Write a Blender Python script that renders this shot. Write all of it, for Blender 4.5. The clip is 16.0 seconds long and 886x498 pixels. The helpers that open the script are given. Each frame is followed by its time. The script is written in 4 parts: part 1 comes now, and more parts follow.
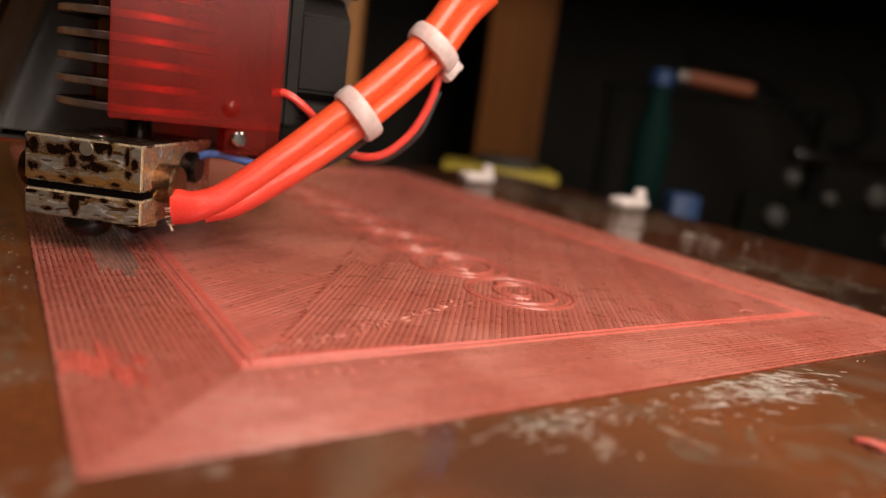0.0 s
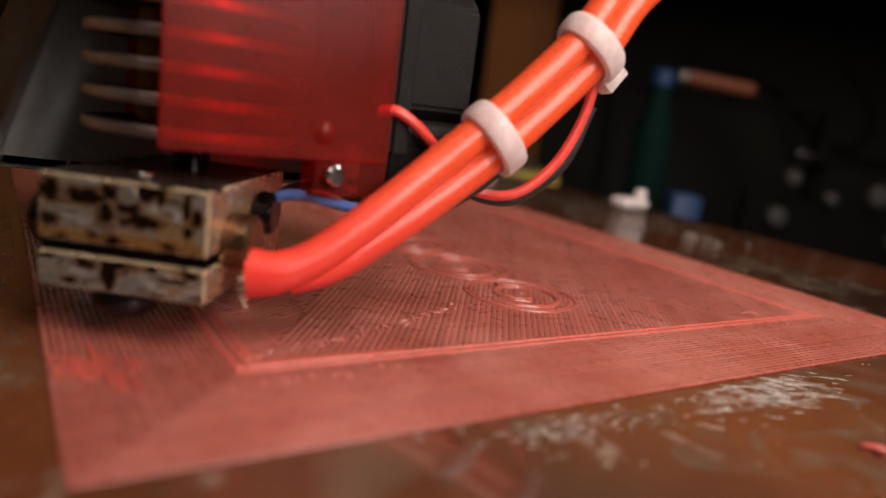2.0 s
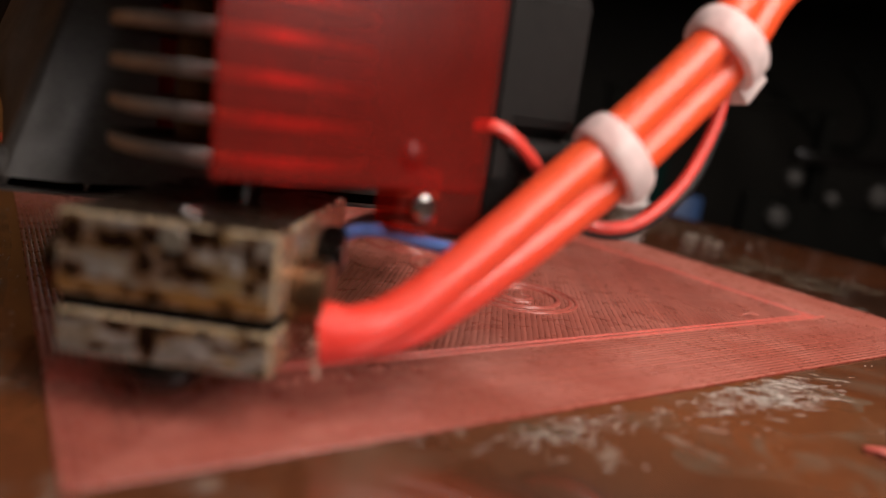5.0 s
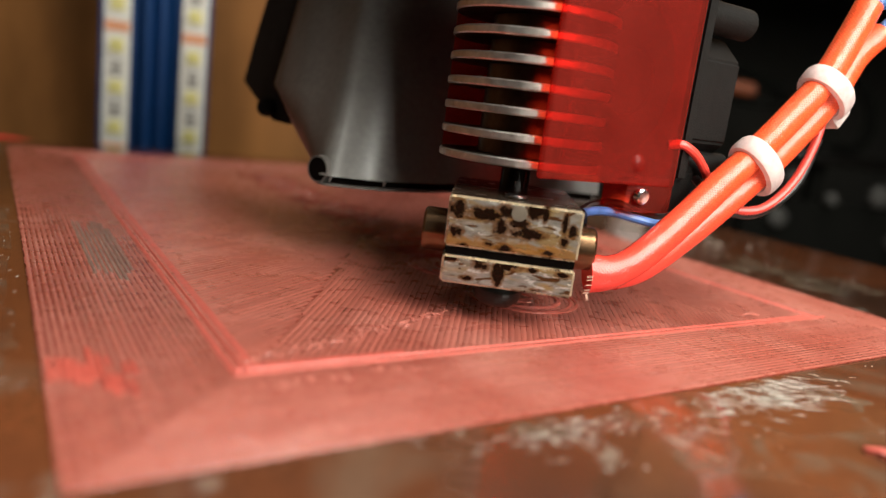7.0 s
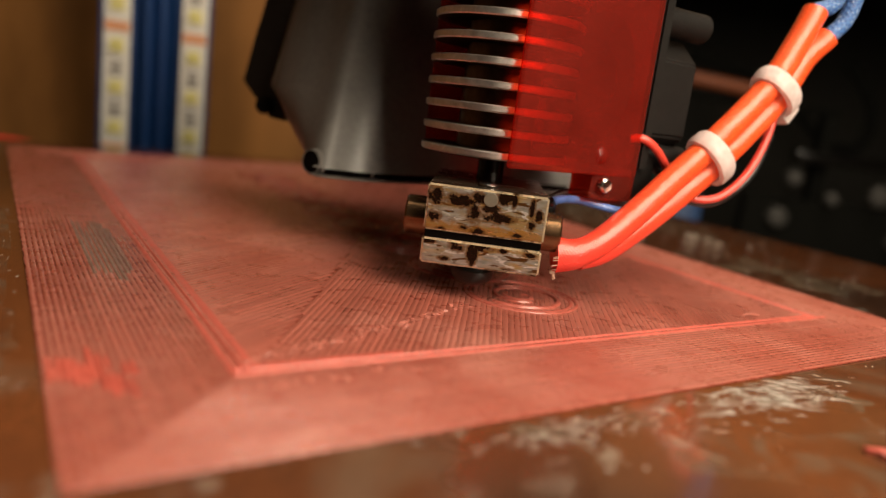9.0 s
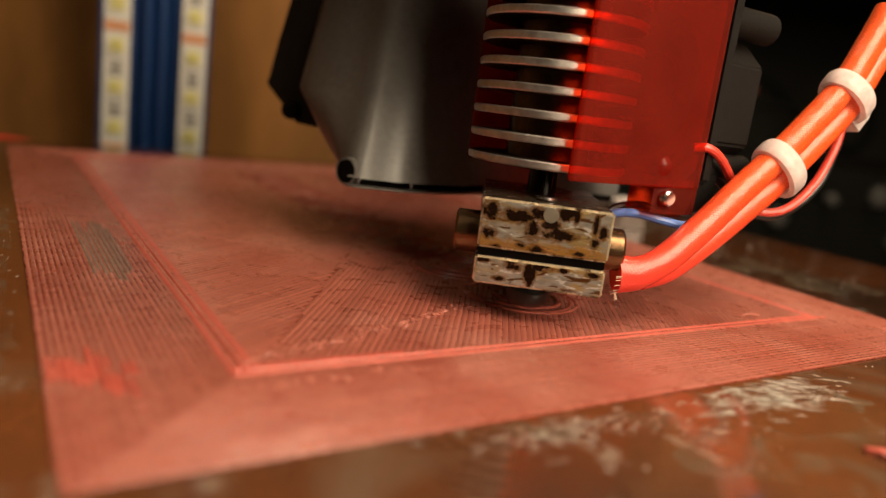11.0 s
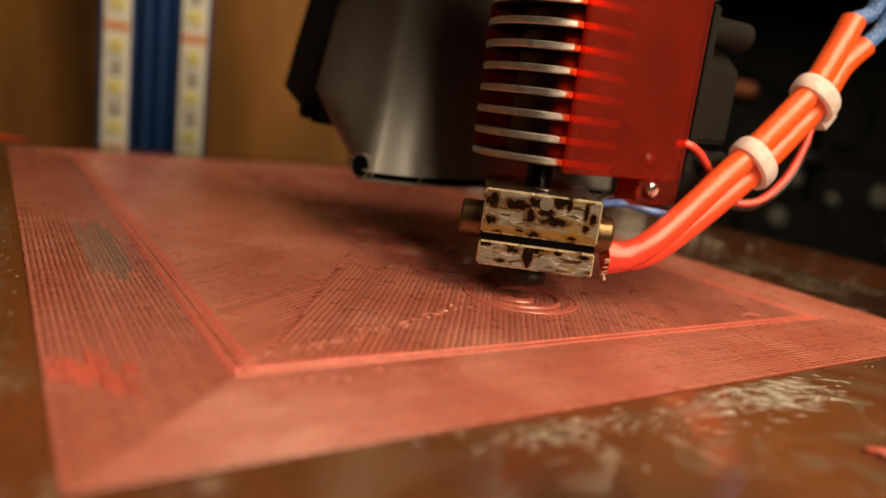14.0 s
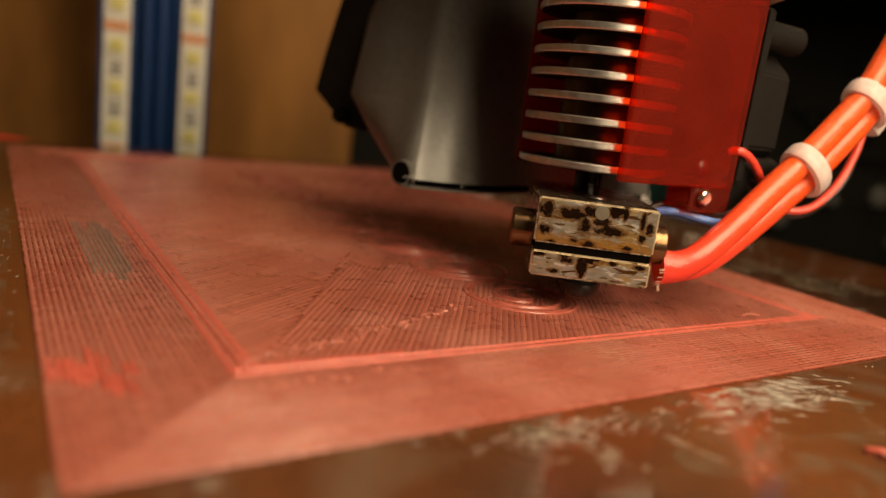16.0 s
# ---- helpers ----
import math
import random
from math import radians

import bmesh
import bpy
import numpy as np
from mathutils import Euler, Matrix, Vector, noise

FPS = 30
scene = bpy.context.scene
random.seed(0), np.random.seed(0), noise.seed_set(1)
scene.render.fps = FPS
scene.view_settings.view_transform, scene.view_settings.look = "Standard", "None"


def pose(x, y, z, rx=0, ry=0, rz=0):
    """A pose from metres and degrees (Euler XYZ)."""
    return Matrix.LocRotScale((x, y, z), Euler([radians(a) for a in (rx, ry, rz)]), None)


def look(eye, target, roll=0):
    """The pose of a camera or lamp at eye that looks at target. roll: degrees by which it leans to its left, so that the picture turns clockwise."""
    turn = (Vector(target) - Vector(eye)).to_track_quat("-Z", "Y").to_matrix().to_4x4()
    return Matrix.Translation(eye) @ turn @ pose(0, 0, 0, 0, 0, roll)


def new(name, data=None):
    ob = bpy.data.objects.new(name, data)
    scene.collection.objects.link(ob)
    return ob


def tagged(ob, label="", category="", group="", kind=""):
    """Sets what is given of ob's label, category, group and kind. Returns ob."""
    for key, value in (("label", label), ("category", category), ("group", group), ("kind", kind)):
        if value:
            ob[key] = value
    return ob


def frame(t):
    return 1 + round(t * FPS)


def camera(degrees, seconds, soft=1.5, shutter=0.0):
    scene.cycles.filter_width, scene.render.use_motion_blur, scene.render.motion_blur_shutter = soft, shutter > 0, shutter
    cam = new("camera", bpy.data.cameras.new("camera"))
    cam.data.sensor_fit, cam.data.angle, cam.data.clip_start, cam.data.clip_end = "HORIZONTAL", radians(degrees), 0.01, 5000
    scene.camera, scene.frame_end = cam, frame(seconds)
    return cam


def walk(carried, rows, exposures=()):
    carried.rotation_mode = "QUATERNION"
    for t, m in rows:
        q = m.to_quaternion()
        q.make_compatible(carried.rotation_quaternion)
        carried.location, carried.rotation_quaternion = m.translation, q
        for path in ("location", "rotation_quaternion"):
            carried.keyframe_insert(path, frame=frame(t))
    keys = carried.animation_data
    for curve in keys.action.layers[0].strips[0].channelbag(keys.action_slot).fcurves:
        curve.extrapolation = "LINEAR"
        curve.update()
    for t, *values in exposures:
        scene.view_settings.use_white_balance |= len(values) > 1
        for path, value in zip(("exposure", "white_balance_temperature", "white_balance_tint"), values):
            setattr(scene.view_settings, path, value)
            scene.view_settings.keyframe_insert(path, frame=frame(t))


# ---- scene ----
MM = 0.001
# ---- camera and its walk ----
# a phone camera resting at the corner of the print bed; it creeps forward 2 mm during the first seconds
EYE_Z = 0.0259
TILT, LEAN = 11.52, 7.26
cam = camera(64.19, 16.0, soft=1.2, shutter=0.5)
cam.data.dof.use_dof = True
cam.data.dof.focus_distance = 0.092
cam.data.dof.aperture_fstop = 13.0


def eye(back):
    y = -back * MM
    d = math.tan(radians(TILT))
    return look((0, y, EYE_Z), (0, y + 1.0, EYE_Z - d), LEAN)


CREEP = [(0.0, 1.9), (0.5, 1.6), (1.0, 0.95), (1.5, 0.8), (2.0, 0.72), (2.5, 0.5), (3.0, 0.42), (3.5, 0.38), (4.0, 0.25), (6.5, 0.1), (9.0, 0.0), (16.0, 0.0)]
walk(cam, [(t, eye(b)) for t, b in CREEP],
     exposures=[(0.0, 0.05, 5900, 10), (1.0, -0.12, 5750, 11), (3.5, -0.34, 5600, 12), (4.2, -0.32, 5600, 12), (6.3, 0.15, 5350, 3), (7.0, 0.5, 5250, -3), (8.0, 0.32, 5800, 1), (9.0, 0.14, 6350, 2), (12.0, 0.08, 7050, 2), (16.0, -0.08, 7600, 1)])

# ---- world and lamps ----
world = bpy.data.worlds.new("world")
scene.world = world
world.use_nodes = True
world.node_tree.nodes["Background"].inputs["Color"].default_value = (1.0, 0.72, 0.5, 1)
world.node_tree.nodes["Background"].inputs["Strength"].default_value = 0.08


def added_lamp(name, at, to, size_x, size_y, watts, colour):
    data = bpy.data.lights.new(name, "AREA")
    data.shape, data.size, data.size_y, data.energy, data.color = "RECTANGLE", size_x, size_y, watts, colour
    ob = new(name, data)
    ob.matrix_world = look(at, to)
    return tagged(ob, "unseen warm area lamp added to light the scene", "lamp", kind="structure")


# unseen area lamps added for light: key front right, weak fill front left, fill overhead
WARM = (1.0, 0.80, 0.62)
added_lamp("key_lamp_front_right", (0.115, -0.030, 0.145), (0.05, 0.11, 0.01), 0.12, 0.22, 1.08, WARM)
added_lamp("fill_lamp_front_left", (-0.095, -0.06, 0.27), (-0.01, 0.12, 0.02), 0.05, 0.24, 0.10, WARM)
added_lamp("fill_lamp_top", (0.12, 0.24, 0.46), (0.04, 0.10, 0.0), 0.40, 0.06, 1.45, WARM)


# ---- materials ----
def material(name, colour, rough=0.5, metal=0.0, spots=(), grain=0.12, scale=900.0, bump=0.0, bump_scale=3000.0, coat=0.0, transmission=0.0, rough_var=0.06, stretch=(1, 1, 1), alpha=1.0, ior=1.5, island=0.0, spec=0.5, spot_detail=5.0, spot_swirl=0.6):
    """Procedural surface: base colour with fine grain, spots = [(colour, noise scale, low, high)], bump and roughness variation."""
    m = bpy.data.materials.new(name)
    m.use_nodes = True
    n, l = m.node_tree.nodes, m.node_tree.links
    b = n["Principled BSDF"]
    co = n.new("ShaderNodeTexCoord")
    mp = n.new("ShaderNodeMapping")
    mp.inputs["Scale"].default_value = stretch
    l.new(co.outputs["Object"], mp.inputs["Vector"])
    out = mp.outputs["Vector"]

    def noise_node(s, detail=4.0, dist=0.0):
        t = n.new("ShaderNodeTexNoise")
        t.inputs["Scale"].default_value, t.inputs["Detail"].default_value, t.inputs["Distortion"].default_value = s, detail, dist
        l.new(out, t.inputs["Vector"])
        return t.outputs["Fac"]

    def ramp(fac, lo, hi, a, c):
        r = n.new("ShaderNodeMapRange")
        r.inputs["From Min"].default_value, r.inputs["From Max"].default_value = lo, hi
        r.inputs["To Min"].default_value, r.inputs["To Max"].default_value = a, c
        l.new(fac, r.inputs["Value"])
        return r.outputs["Result"]

    def mix(fac, a, c, mode="MIX"):
        x = n.new("ShaderNodeMix")
        x.data_type, x.blend_type = "RGBA", mode
        if hasattr(fac, "node"):
            l.new(fac, x.inputs[0])
        else:
            x.inputs[0].default_value = fac
        for s, v in ((6, a), (7, c)):
            if hasattr(v, "node"):
                l.new(v, x.inputs[s])
            else:
                x.inputs[s].default_value = (*v, 1)
        return x.outputs[2]

    dark = tuple(c * (1 - 2 * grain) for c in colour)
    lite = tuple(min(1, c * (1 + 2 * grain)) for c in colour)
    col = mix(ramp(noise_node(scale), 0.3, 0.7, 0, 1), dark, lite)
    col = mix(ramp(noise_node(scale * 0.13), 0.3, 0.7, 0.0, 0.7), col, tuple(c * (1 - grain) for c in colour))
    for spot, s, lo, hi in spots:
        col = mix(ramp(noise_node(s, spot_detail, spot_swirl), lo, hi, 0, 1), col, spot)
    if island:
        geo = n.new("ShaderNodeNewGeometry")
        k = ramp(geo.outputs["Random Per Island"], 0, 1, 1 - island, 1 + 0.3 * island)
        grey = n.new("ShaderNodeCombineColor")
        for c in ("Red", "Green", "Blue"):
            l.new(k, grey.inputs[c])
        col = mix(1.0, col, grey.outputs[0], "MULTIPLY")
    l.new(col, b.inputs["Base Color"])
    l.new(ramp(noise_node(scale * 0.4), 0.3, 0.7, max(0.02, rough - rough_var), min(1, rough + rough_var)), b.inputs["Roughness"])
    b.inputs["Metallic"].default_value = metal
    b.inputs["Specular IOR Level"].default_value = spec
    b.inputs["Coat Weight"].default_value = coat
    b.inputs["Coat Roughness"].default_value = 0.08
    b.inputs["Transmission Weight"].default_value = transmission
    b.inputs["IOR"].default_value = ior
    if alpha < 1:
        b.inputs["Alpha"].default_value = alpha
    if bump:
        k = n.new("ShaderNodeBump")
        k.inputs["Strength"].default_value, k.inputs["Distance"].default_value = bump, 0.0002
        l.new(noise_node(bump_scale), k.inputs["Height"])
        l.new(k.outputs["Normal"], b.inputs["Normal"])
    return m


M_PRINT = material("red_printed_plastic", (0.36, 0.104, 0.074), 0.30, spots=[((0.46, 0.170, 0.130), 60, 0.45, 0.75), ((0.31, 0.076, 0.052), 80, 0.52, 0.80)], grain=0.06, bump=0.12, bump_scale=1500, island=0.18, coat=0.3)
M_PRINT_BASE = material("thin_red_first_layer", (0.215, 0.047, 0.031), 0.26, spots=[((0.17, 0.035, 0.022), 150, 0.5, 0.7)], bump=0.1)
M_RIM = material("bright_red_bead", (0.44, 0.088, 0.064), 0.40, bump=0.2)
M_BITS = material("pale_plastic_bits", (0.44, 0.145, 0.108), 0.35)
M_SMEAR = material("bright_smeared_red", (0.47, 0.086, 0.060), 0.4, bump=0.3)
M_RING = material("glossy_red_relief", (0.36, 0.088, 0.064), 0.24, bump=0.15)
M_GLASS_BED = material("dirty_dark_bed_glass", (0.122, 0.038, 0.013), 0.14, spots=[((0.045, 0.020, 0.011), 14, 0.47, 0.66), ((0.13, 0.095, 0.065), 40, 0.58, 0.80), ((0.24, 0.20, 0.16), 170, 0.63, 0.80)], bump=0.12, bump_scale=700, coat=0.5)
M_GLUE = material("dried_white_glue", (0.30, 0.275, 0.24), 0.45, spots=[((0.2, 0.18, 0.15), 500, 0.5, 0.65)], bump=0.4)
M_BLOCK = material("burnt_aluminium_block", (0.35, 0.33, 0.295), 0.24, 0.65, grain=0.22, scale=1500, spec=0.25, spots=[((0.36, 0.25, 0.11), 330, 0.46, 0.62), ((0.62, 0.60, 0.56), 900, 0.58, 0.66), ((0.10, 0.042, 0.012), 620, 0.60, 0.65)], spot_detail=2.0, spot_swirl=1.2, bump=0.5, bump_scale=1300, stretch=(0.45, 1, 1.5))
# lighter golden colour for the block's bevels
M_EDGE = material("bright_golden_edge", (0.80, 0.67, 0.47), 0.25, 0.7, spots=[((0.1, 0.05, 0.02), 500, 0.55, 0.65)])


def height_tint(m, colour, low, high):
    """Blend towards another colour below a height in the thing's own axes."""
    n, l = m.node_tree.nodes, m.node_tree.links
    b = n["Principled BSDF"]
    old = b.inputs["Base Color"].links[0].from_socket
    co, sep, r, x = n.new("ShaderNodeTexCoord"), n.new("ShaderNodeSeparateXYZ"), n.new("ShaderNodeMapRange"), n.new("ShaderNodeMix")
    l.new(co.outputs["Object"], sep.inputs[0])
    l.new(sep.outputs["Z"], r.inputs["Value"])
    r.inputs["From Min"].default_value, r.inputs["From Max"].default_value = low, high
    x.data_type = "RGBA"
    l.new(r.outputs["Result"], x.inputs[0])
    x.inputs[6].default_value = (*colour, 1)
    l.new(old, x.inputs[7])
    l.new(x.outputs[2], b.inputs["Base Color"])


def burn_marks(m, centres, face, side):
    """Burnt-on plastic: ragged dark blots with an amber halo at (x, z, radius x, radius z) in millimetres on the front face, and a coppery side face."""
    n, l = m.node_tree.nodes, m.node_tree.links
    b = n["Principled BSDF"]
    old = b.inputs["Base Color"].links[0].from_socket
    co, sep = n.new("ShaderNodeTexCoord"), n.new("ShaderNodeSeparateXYZ")
    l.new(co.outputs["Object"], sep.inputs[0])

    def op(kind, a, c):
        x = n.new("ShaderNodeMath")
        x.operation = kind
        for k, v in enumerate((a, c)):
            if hasattr(v, "node"):
                l.new(v, x.inputs[k])
            else:
                x.inputs[k].default_value = v
        return x.outputs[0]

    def ragged(scale, amount):
        t = n.new("ShaderNodeTexNoise")
        t.inputs["Scale"].default_value, t.inputs["Detail"].default_value, t.inputs["Distortion"].default_value = scale, 3.0, 2.2
        l.new(co.outputs["Object"], t.inputs["Vector"])
        return op("MULTIPLY", op("SUBTRACT", t.outputs["Fac"], 0.5), amount)

    def between(v, lo, hi):
        r = n.new("ShaderNodeMapRange")
        r.inputs["From Min"].default_value, r.inputs["From Max"].default_value = lo, hi
        l.new(v, r.inputs["Value"])
        return r.outputs["Result"]

    def blend(fac, a, colour):
        x = n.new("ShaderNodeMix")
        x.data_type = "RGBA"
        l.new(fac, x.inputs[0])
        l.new(a, x.inputs[6])
        x.inputs[7].default_value = (*colour, 1)
        return x.outputs[2]

    near = None
    for cx, cz, rx, rz in centres:
        dx = op("DIVIDE", op("SUBTRACT", sep.outputs["X"], cx * MM), rx * MM)
        dz = op("DIVIDE", op("SUBTRACT", sep.outputs["Z"], cz * MM), rz * MM)
        d = op("ADD", op("MULTIPLY", dx, dx), op("MULTIPLY", dz, dz))
        near = d if near is None else op("MINIMUM", near, d)
    near = op("ADD", op("ADD", near, ragged(360, 5.0)), ragged(1100, 3.0))
    front = between(sep.outputs["Y"], face * MM + 0.0004, face * MM + 0.0001)
    # amber varnish along the lower edge of the upper jaw
    band = op("ADD", op("MULTIPLY", op("SUBTRACT", sep.outputs["Z"], 9.65 * MM), 900.0), ragged(350, 2.2))
    col = blend(op("MULTIPLY", op("MULTIPLY", between(band, 0.9, 0.2), between(sep.outputs["Z"], 8.7 * MM, 8.9 * MM)), op("MULTIPLY", front, 0.85)), old, (0.36, 0.17, 0.028))
    col = blend(op("MULTIPLY", between(near, 3.6, 1.7), op("MULTIPLY", front, 0.85)), col, (0.17, 0.075, 0.02))
    col = blend(op("MULTIPLY", between(near, 1.5, 0.8), front), col, (0.018, 0.008, 0.004))
    scorch = between(op("ADD", op("MULTIPLY", sep.outputs["Z"], 1000.0), ragged(300, 0.3)), 15.0, 15.06)
    col = blend(op("MULTIPLY", scorch, 0.9), col, (0.035, 0.018, 0.009))
    copper = op("MULTIPLY", between(sep.outputs["X"], side * MM - 0.0004, side * MM - 0.0001), 0.75)
    col = blend(op("MULTIPLY", copper, between(ragged(260, 2.0), -0.35, 0.1)), col, (0.50, 0.24, 0.10))
    l.new(col, b.inputs["Base Color"])


burn_marks(M_BLOCK, [(-6.88, 13.67, 0.87, 0.97), (-3.52, 13.3, 1.82, 0.6), (-1.12, 13.86, 0.8, 0.6), (2.32, 14.48, 0.87, 0.75), (-1.6, 11.81, 0.65, 0.97), (0.48, 12.62, 0.87, 0.45), (1.6, 11.57, 1.45, 0.52), (3.52, 13.98, 0.29, 0.75), (5.92, 13.24, 0.29, 0.9), (6.88, 12.5, 0.44, 0.52), (-6.72, 10.88, 0.65, 0.52), (6.08, 11.07, 0.36, 0.52),
                     (-0.8, 9.4, 0.73, 0.37), (-5.76, 9.21, 0.44, 0.22), (-2.72, 9.77, 0.44, 0.3), (4.48, 9.52, 0.51, 0.22), (-7.04, 7.5, 0.65, 0.34), (-3.36, 7.16, 0.73, 0.6), (-1.12, 6.47, 0.51, 1.2), (0.32, 7.44, 1.02, 0.43), (-4.8, 5.26, 0.58, 0.26), (2.88, 7.33, 0.51, 0.26), (6.4, 7.16, 0.65, 0.26), (4.0, 4.92, 0.73, 0.17)], -14.5, 8.0)
M_PIN_END = material("dull_pin_end", (0.20, 0.175, 0.135), 0.35, 0.5)
# black that stands for the shade inside slit, mouth and hole
M_SLIT = material("recess_shade_black", (0.004, 0.003, 0.0025), 0.8, spec=0.0)
M_BRASS = material("heat_tinted_brass", (0.20, 0.115, 0.058), 0.22, 0.9, spots=[((0.06, 0.03, 0.015), 220, 0.55, 0.7)])
M_BLACK_SCREW = material("black_oiled_steel", (0.004, 0.0035, 0.003), 0.16, spec=0.3)
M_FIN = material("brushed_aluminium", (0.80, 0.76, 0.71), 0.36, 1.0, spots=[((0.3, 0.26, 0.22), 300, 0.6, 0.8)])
# fin faces and core: shade between the fins is put into the colour
M_FIN_FACE = material("shade_dark_fin_face", (0.10, 0.085, 0.07), 0.5, 1.0)
M_CORE = material("shade_dark_core", (0.16, 0.11, 0.08), 0.34, 1.0)
M_SHROUD = material("translucent_red_plastic", (0.27, 0.034, 0.022), 0.26, grain=0.12, scale=160, bump=0.05, bump_scale=500, rough_var=0.06)


def see_through(m, tint, share, through_colour=(0.75, 0.07, 0.03)):
    """Let part of the light pass straight through a thin tinted wall."""
    n, l = m.node_tree.nodes, m.node_tree.links
    clear, both = n.new("ShaderNodeBsdfTransparent"), n.new("ShaderNodeMixShader")
    clear.inputs["Color"].default_value = (*tint, 1)
    both.inputs[0].default_value = share
    glow, inner = n.new("ShaderNodeBsdfTranslucent"), n.new("ShaderNodeMixShader")
    glow.inputs["Color"].default_value = (*through_colour, 1)
    inner.inputs[0].default_value = 0.22
    l.new(n["Principled BSDF"].outputs[0], inner.inputs[1])
    l.new(glow.outputs[0], inner.inputs[2])
    l.new(inner.outputs[0], both.inputs[1])
    l.new(clear.outputs[0], both.inputs[2])
    l.new(both.outputs[0], n["Material Output"].inputs["Surface"])
    return m


see_through(M_SHROUD, (1.0, 0.25, 0.12), 0.68)
M_DUCT = material("grey_black_printed_duct", (0.105, 0.097, 0.088), 0.36, spec=0.7, bump=0.04, bump_scale=400, spots=[((0.035, 0.033, 0.03), 120, 0.62, 0.8)])
M_FAN = material("matt_black_plastic", (0.010, 0.0088, 0.008), 0.55, spec=0.14, bump=0.4, bump_scale=4000)
M_SLEEVE = material("orange_red_glass_fibre_sleeve", (0.80, 0.090, 0.022), 0.20, grain=0.10, scale=2200, bump=0.3, bump_scale=3200, coat=0.28, spec=0.4, spots=[((0.84, 0.13, 0.035), 2400, 0.45, 0.75)])


def weave(m, period, strength, dark):
    """Crossing braid threads along a tube's own length and girth, in millimetres: relief and slightly darker gaps."""
    n, l = m.node_tree.nodes, m.node_tree.links
    b = n["Principled BSDF"]
    uv = n.new("ShaderNodeUVMap")
    both = None
    for turn in (38, -38):
        mp, w = n.new("ShaderNodeMapping"), n.new("ShaderNodeTexWave")
        mp.inputs["Rotation"].default_value = (0, 0, radians(turn))
        w.inputs["Scale"].default_value, w.inputs["Distortion"].default_value, w.inputs["Detail"].default_value = 0.314 / period, 0.5, 1.0
        w.bands_direction = "Y"
        l.new(uv.outputs[0], mp.inputs["Vector"])
        l.new(mp.outputs[0], w.inputs["Vector"])
        if both is None:
            both = w.outputs["Fac"]
        else:
            x = n.new("ShaderNodeMath")
            x.operation = "MAXIMUM"
            l.new(both, x.inputs[0])
            l.new(w.outputs["Fac"], x.inputs[1])
            both = x.outputs[0]
    k = n.new("ShaderNodeBump")
    k.inputs["Strength"].default_value, k.inputs["Distance"].default_value = strength, 0.00012
    l.new(both, k.inputs["Height"])
    if b.inputs["Normal"].links:
        l.new(b.inputs["Normal"].links[0].from_socket, k.inputs["Normal"])
    l.new(k.outputs["Normal"], b.inputs["Normal"])
    old = b.inputs["Base Color"].links[0].from_socket
    r, x = n.new("ShaderNodeMapRange"), n.new("ShaderNodeMix")
    r.inputs["From Min"].default_value, r.inputs["From Max"].default_value = 0.2, 0.8
    r.inputs["To Min"].default_value, r.inputs["To Max"].default_value = 0.75, 0.0
    l.new(both, r.inputs["Value"])
    x.data_type = "RGBA"
    l.new(r.outputs["Result"], x.inputs[0])
    l.new(old, x.inputs[6])
    x.inputs[7].default_value = (*dark, 1)
    l.new(x.outputs[2], b.inputs["Base Color"])


weave(M_SLEEVE, 0.36, 0.25, (0.60, 0.060, 0.015))
# sleeve colour turns redder towards its lower end
height_tint(M_SLEEVE, (0.72, 0.040, 0.034), 0.004, 0.022)
M_TIE = material("white_nylon", (0.80, 0.72, 0.69), 0.35, bump=0.2)
M_FRAY = material("tan_fibre_ends", (0.62, 0.42, 0.32), 0.5)
M_STRAP = material("milky_nylon_strap", (0.80, 0.70, 0.68), 0.3, bump=0.25)
see_through(M_STRAP, (0.95, 0.9, 0.88), 0.22, (0.85, 0.72, 0.70))
M_BLUE = material("blue_braided_wire", (0.06, 0.16, 0.42), 0.5, spots=[((0.35, 0.45, 0.6), 2200, 0.55, 0.65)], bump=0.7)
weave(M_BLUE, 0.7, 0.8, (0.02, 0.05, 0.20))
M_BLUE_WIRE = material("blue_insulation", (0.10, 0.20, 0.55), 0.35)
M_RED_WIRE = material("red_insulation", (0.70, 0.06, 0.04), 0.35)
M_BLACK_WIRE = material("black_insulation", (0.015, 0.015, 0.015), 0.4)
M_PIN = material("bright_steel", (0.75, 0.73, 0.70), 0.2, 1.0)
M_WHITE_PLASTIC = material("cream_plastic", (0.75, 0.70, 0.58), 0.4)
M_BLUE_ALU = material("blue_anodised_aluminium", (0.010, 0.045, 0.165), 0.42, 0.4)
M_STRIP = material("white_led_tape", (0.78, 0.76, 0.70), 0.45, grain=0.05)
M_CHIP = material("yellow_led_phosphor", (0.74, 0.68, 0.26), 0.4)
M_COPPER = material("copper_pad", (0.75, 0.35, 0.18), 0.35)
M_WOOD = material("brown_plywood", (0.34, 0.150, 0.040), 0.5, grain=0.2, scale=40, stretch=(1, 1, 0.3), spots=[((0.14, 0.060, 0.014), 14, 0.46, 0.66), ((0.32, 0.17, 0.05), 22, 0.62, 0.75)], bump=0.2, bump_scale=200)
# near-black colour stands for walls that get hardly any light
M_DARK = material("near_black_unlit_wall", (0.012, 0.0105, 0.007), 0.8, scale=6, grain=0.25)
M_BENCH = material("dark_bench", (0.05, 0.035, 0.025), 0.6, scale=60)
M_TEAL = material("dark_green_bottle", (0.002, 0.015, 0.012), 0.75, spec=0.1)
M_PATCH = material("grey_bare_patch", (0.21, 0.125, 0.10), 0.20, bump=0.3)
M_YELLOW = material("yellow_card", (0.42, 0.32, 0.02), 0.6)
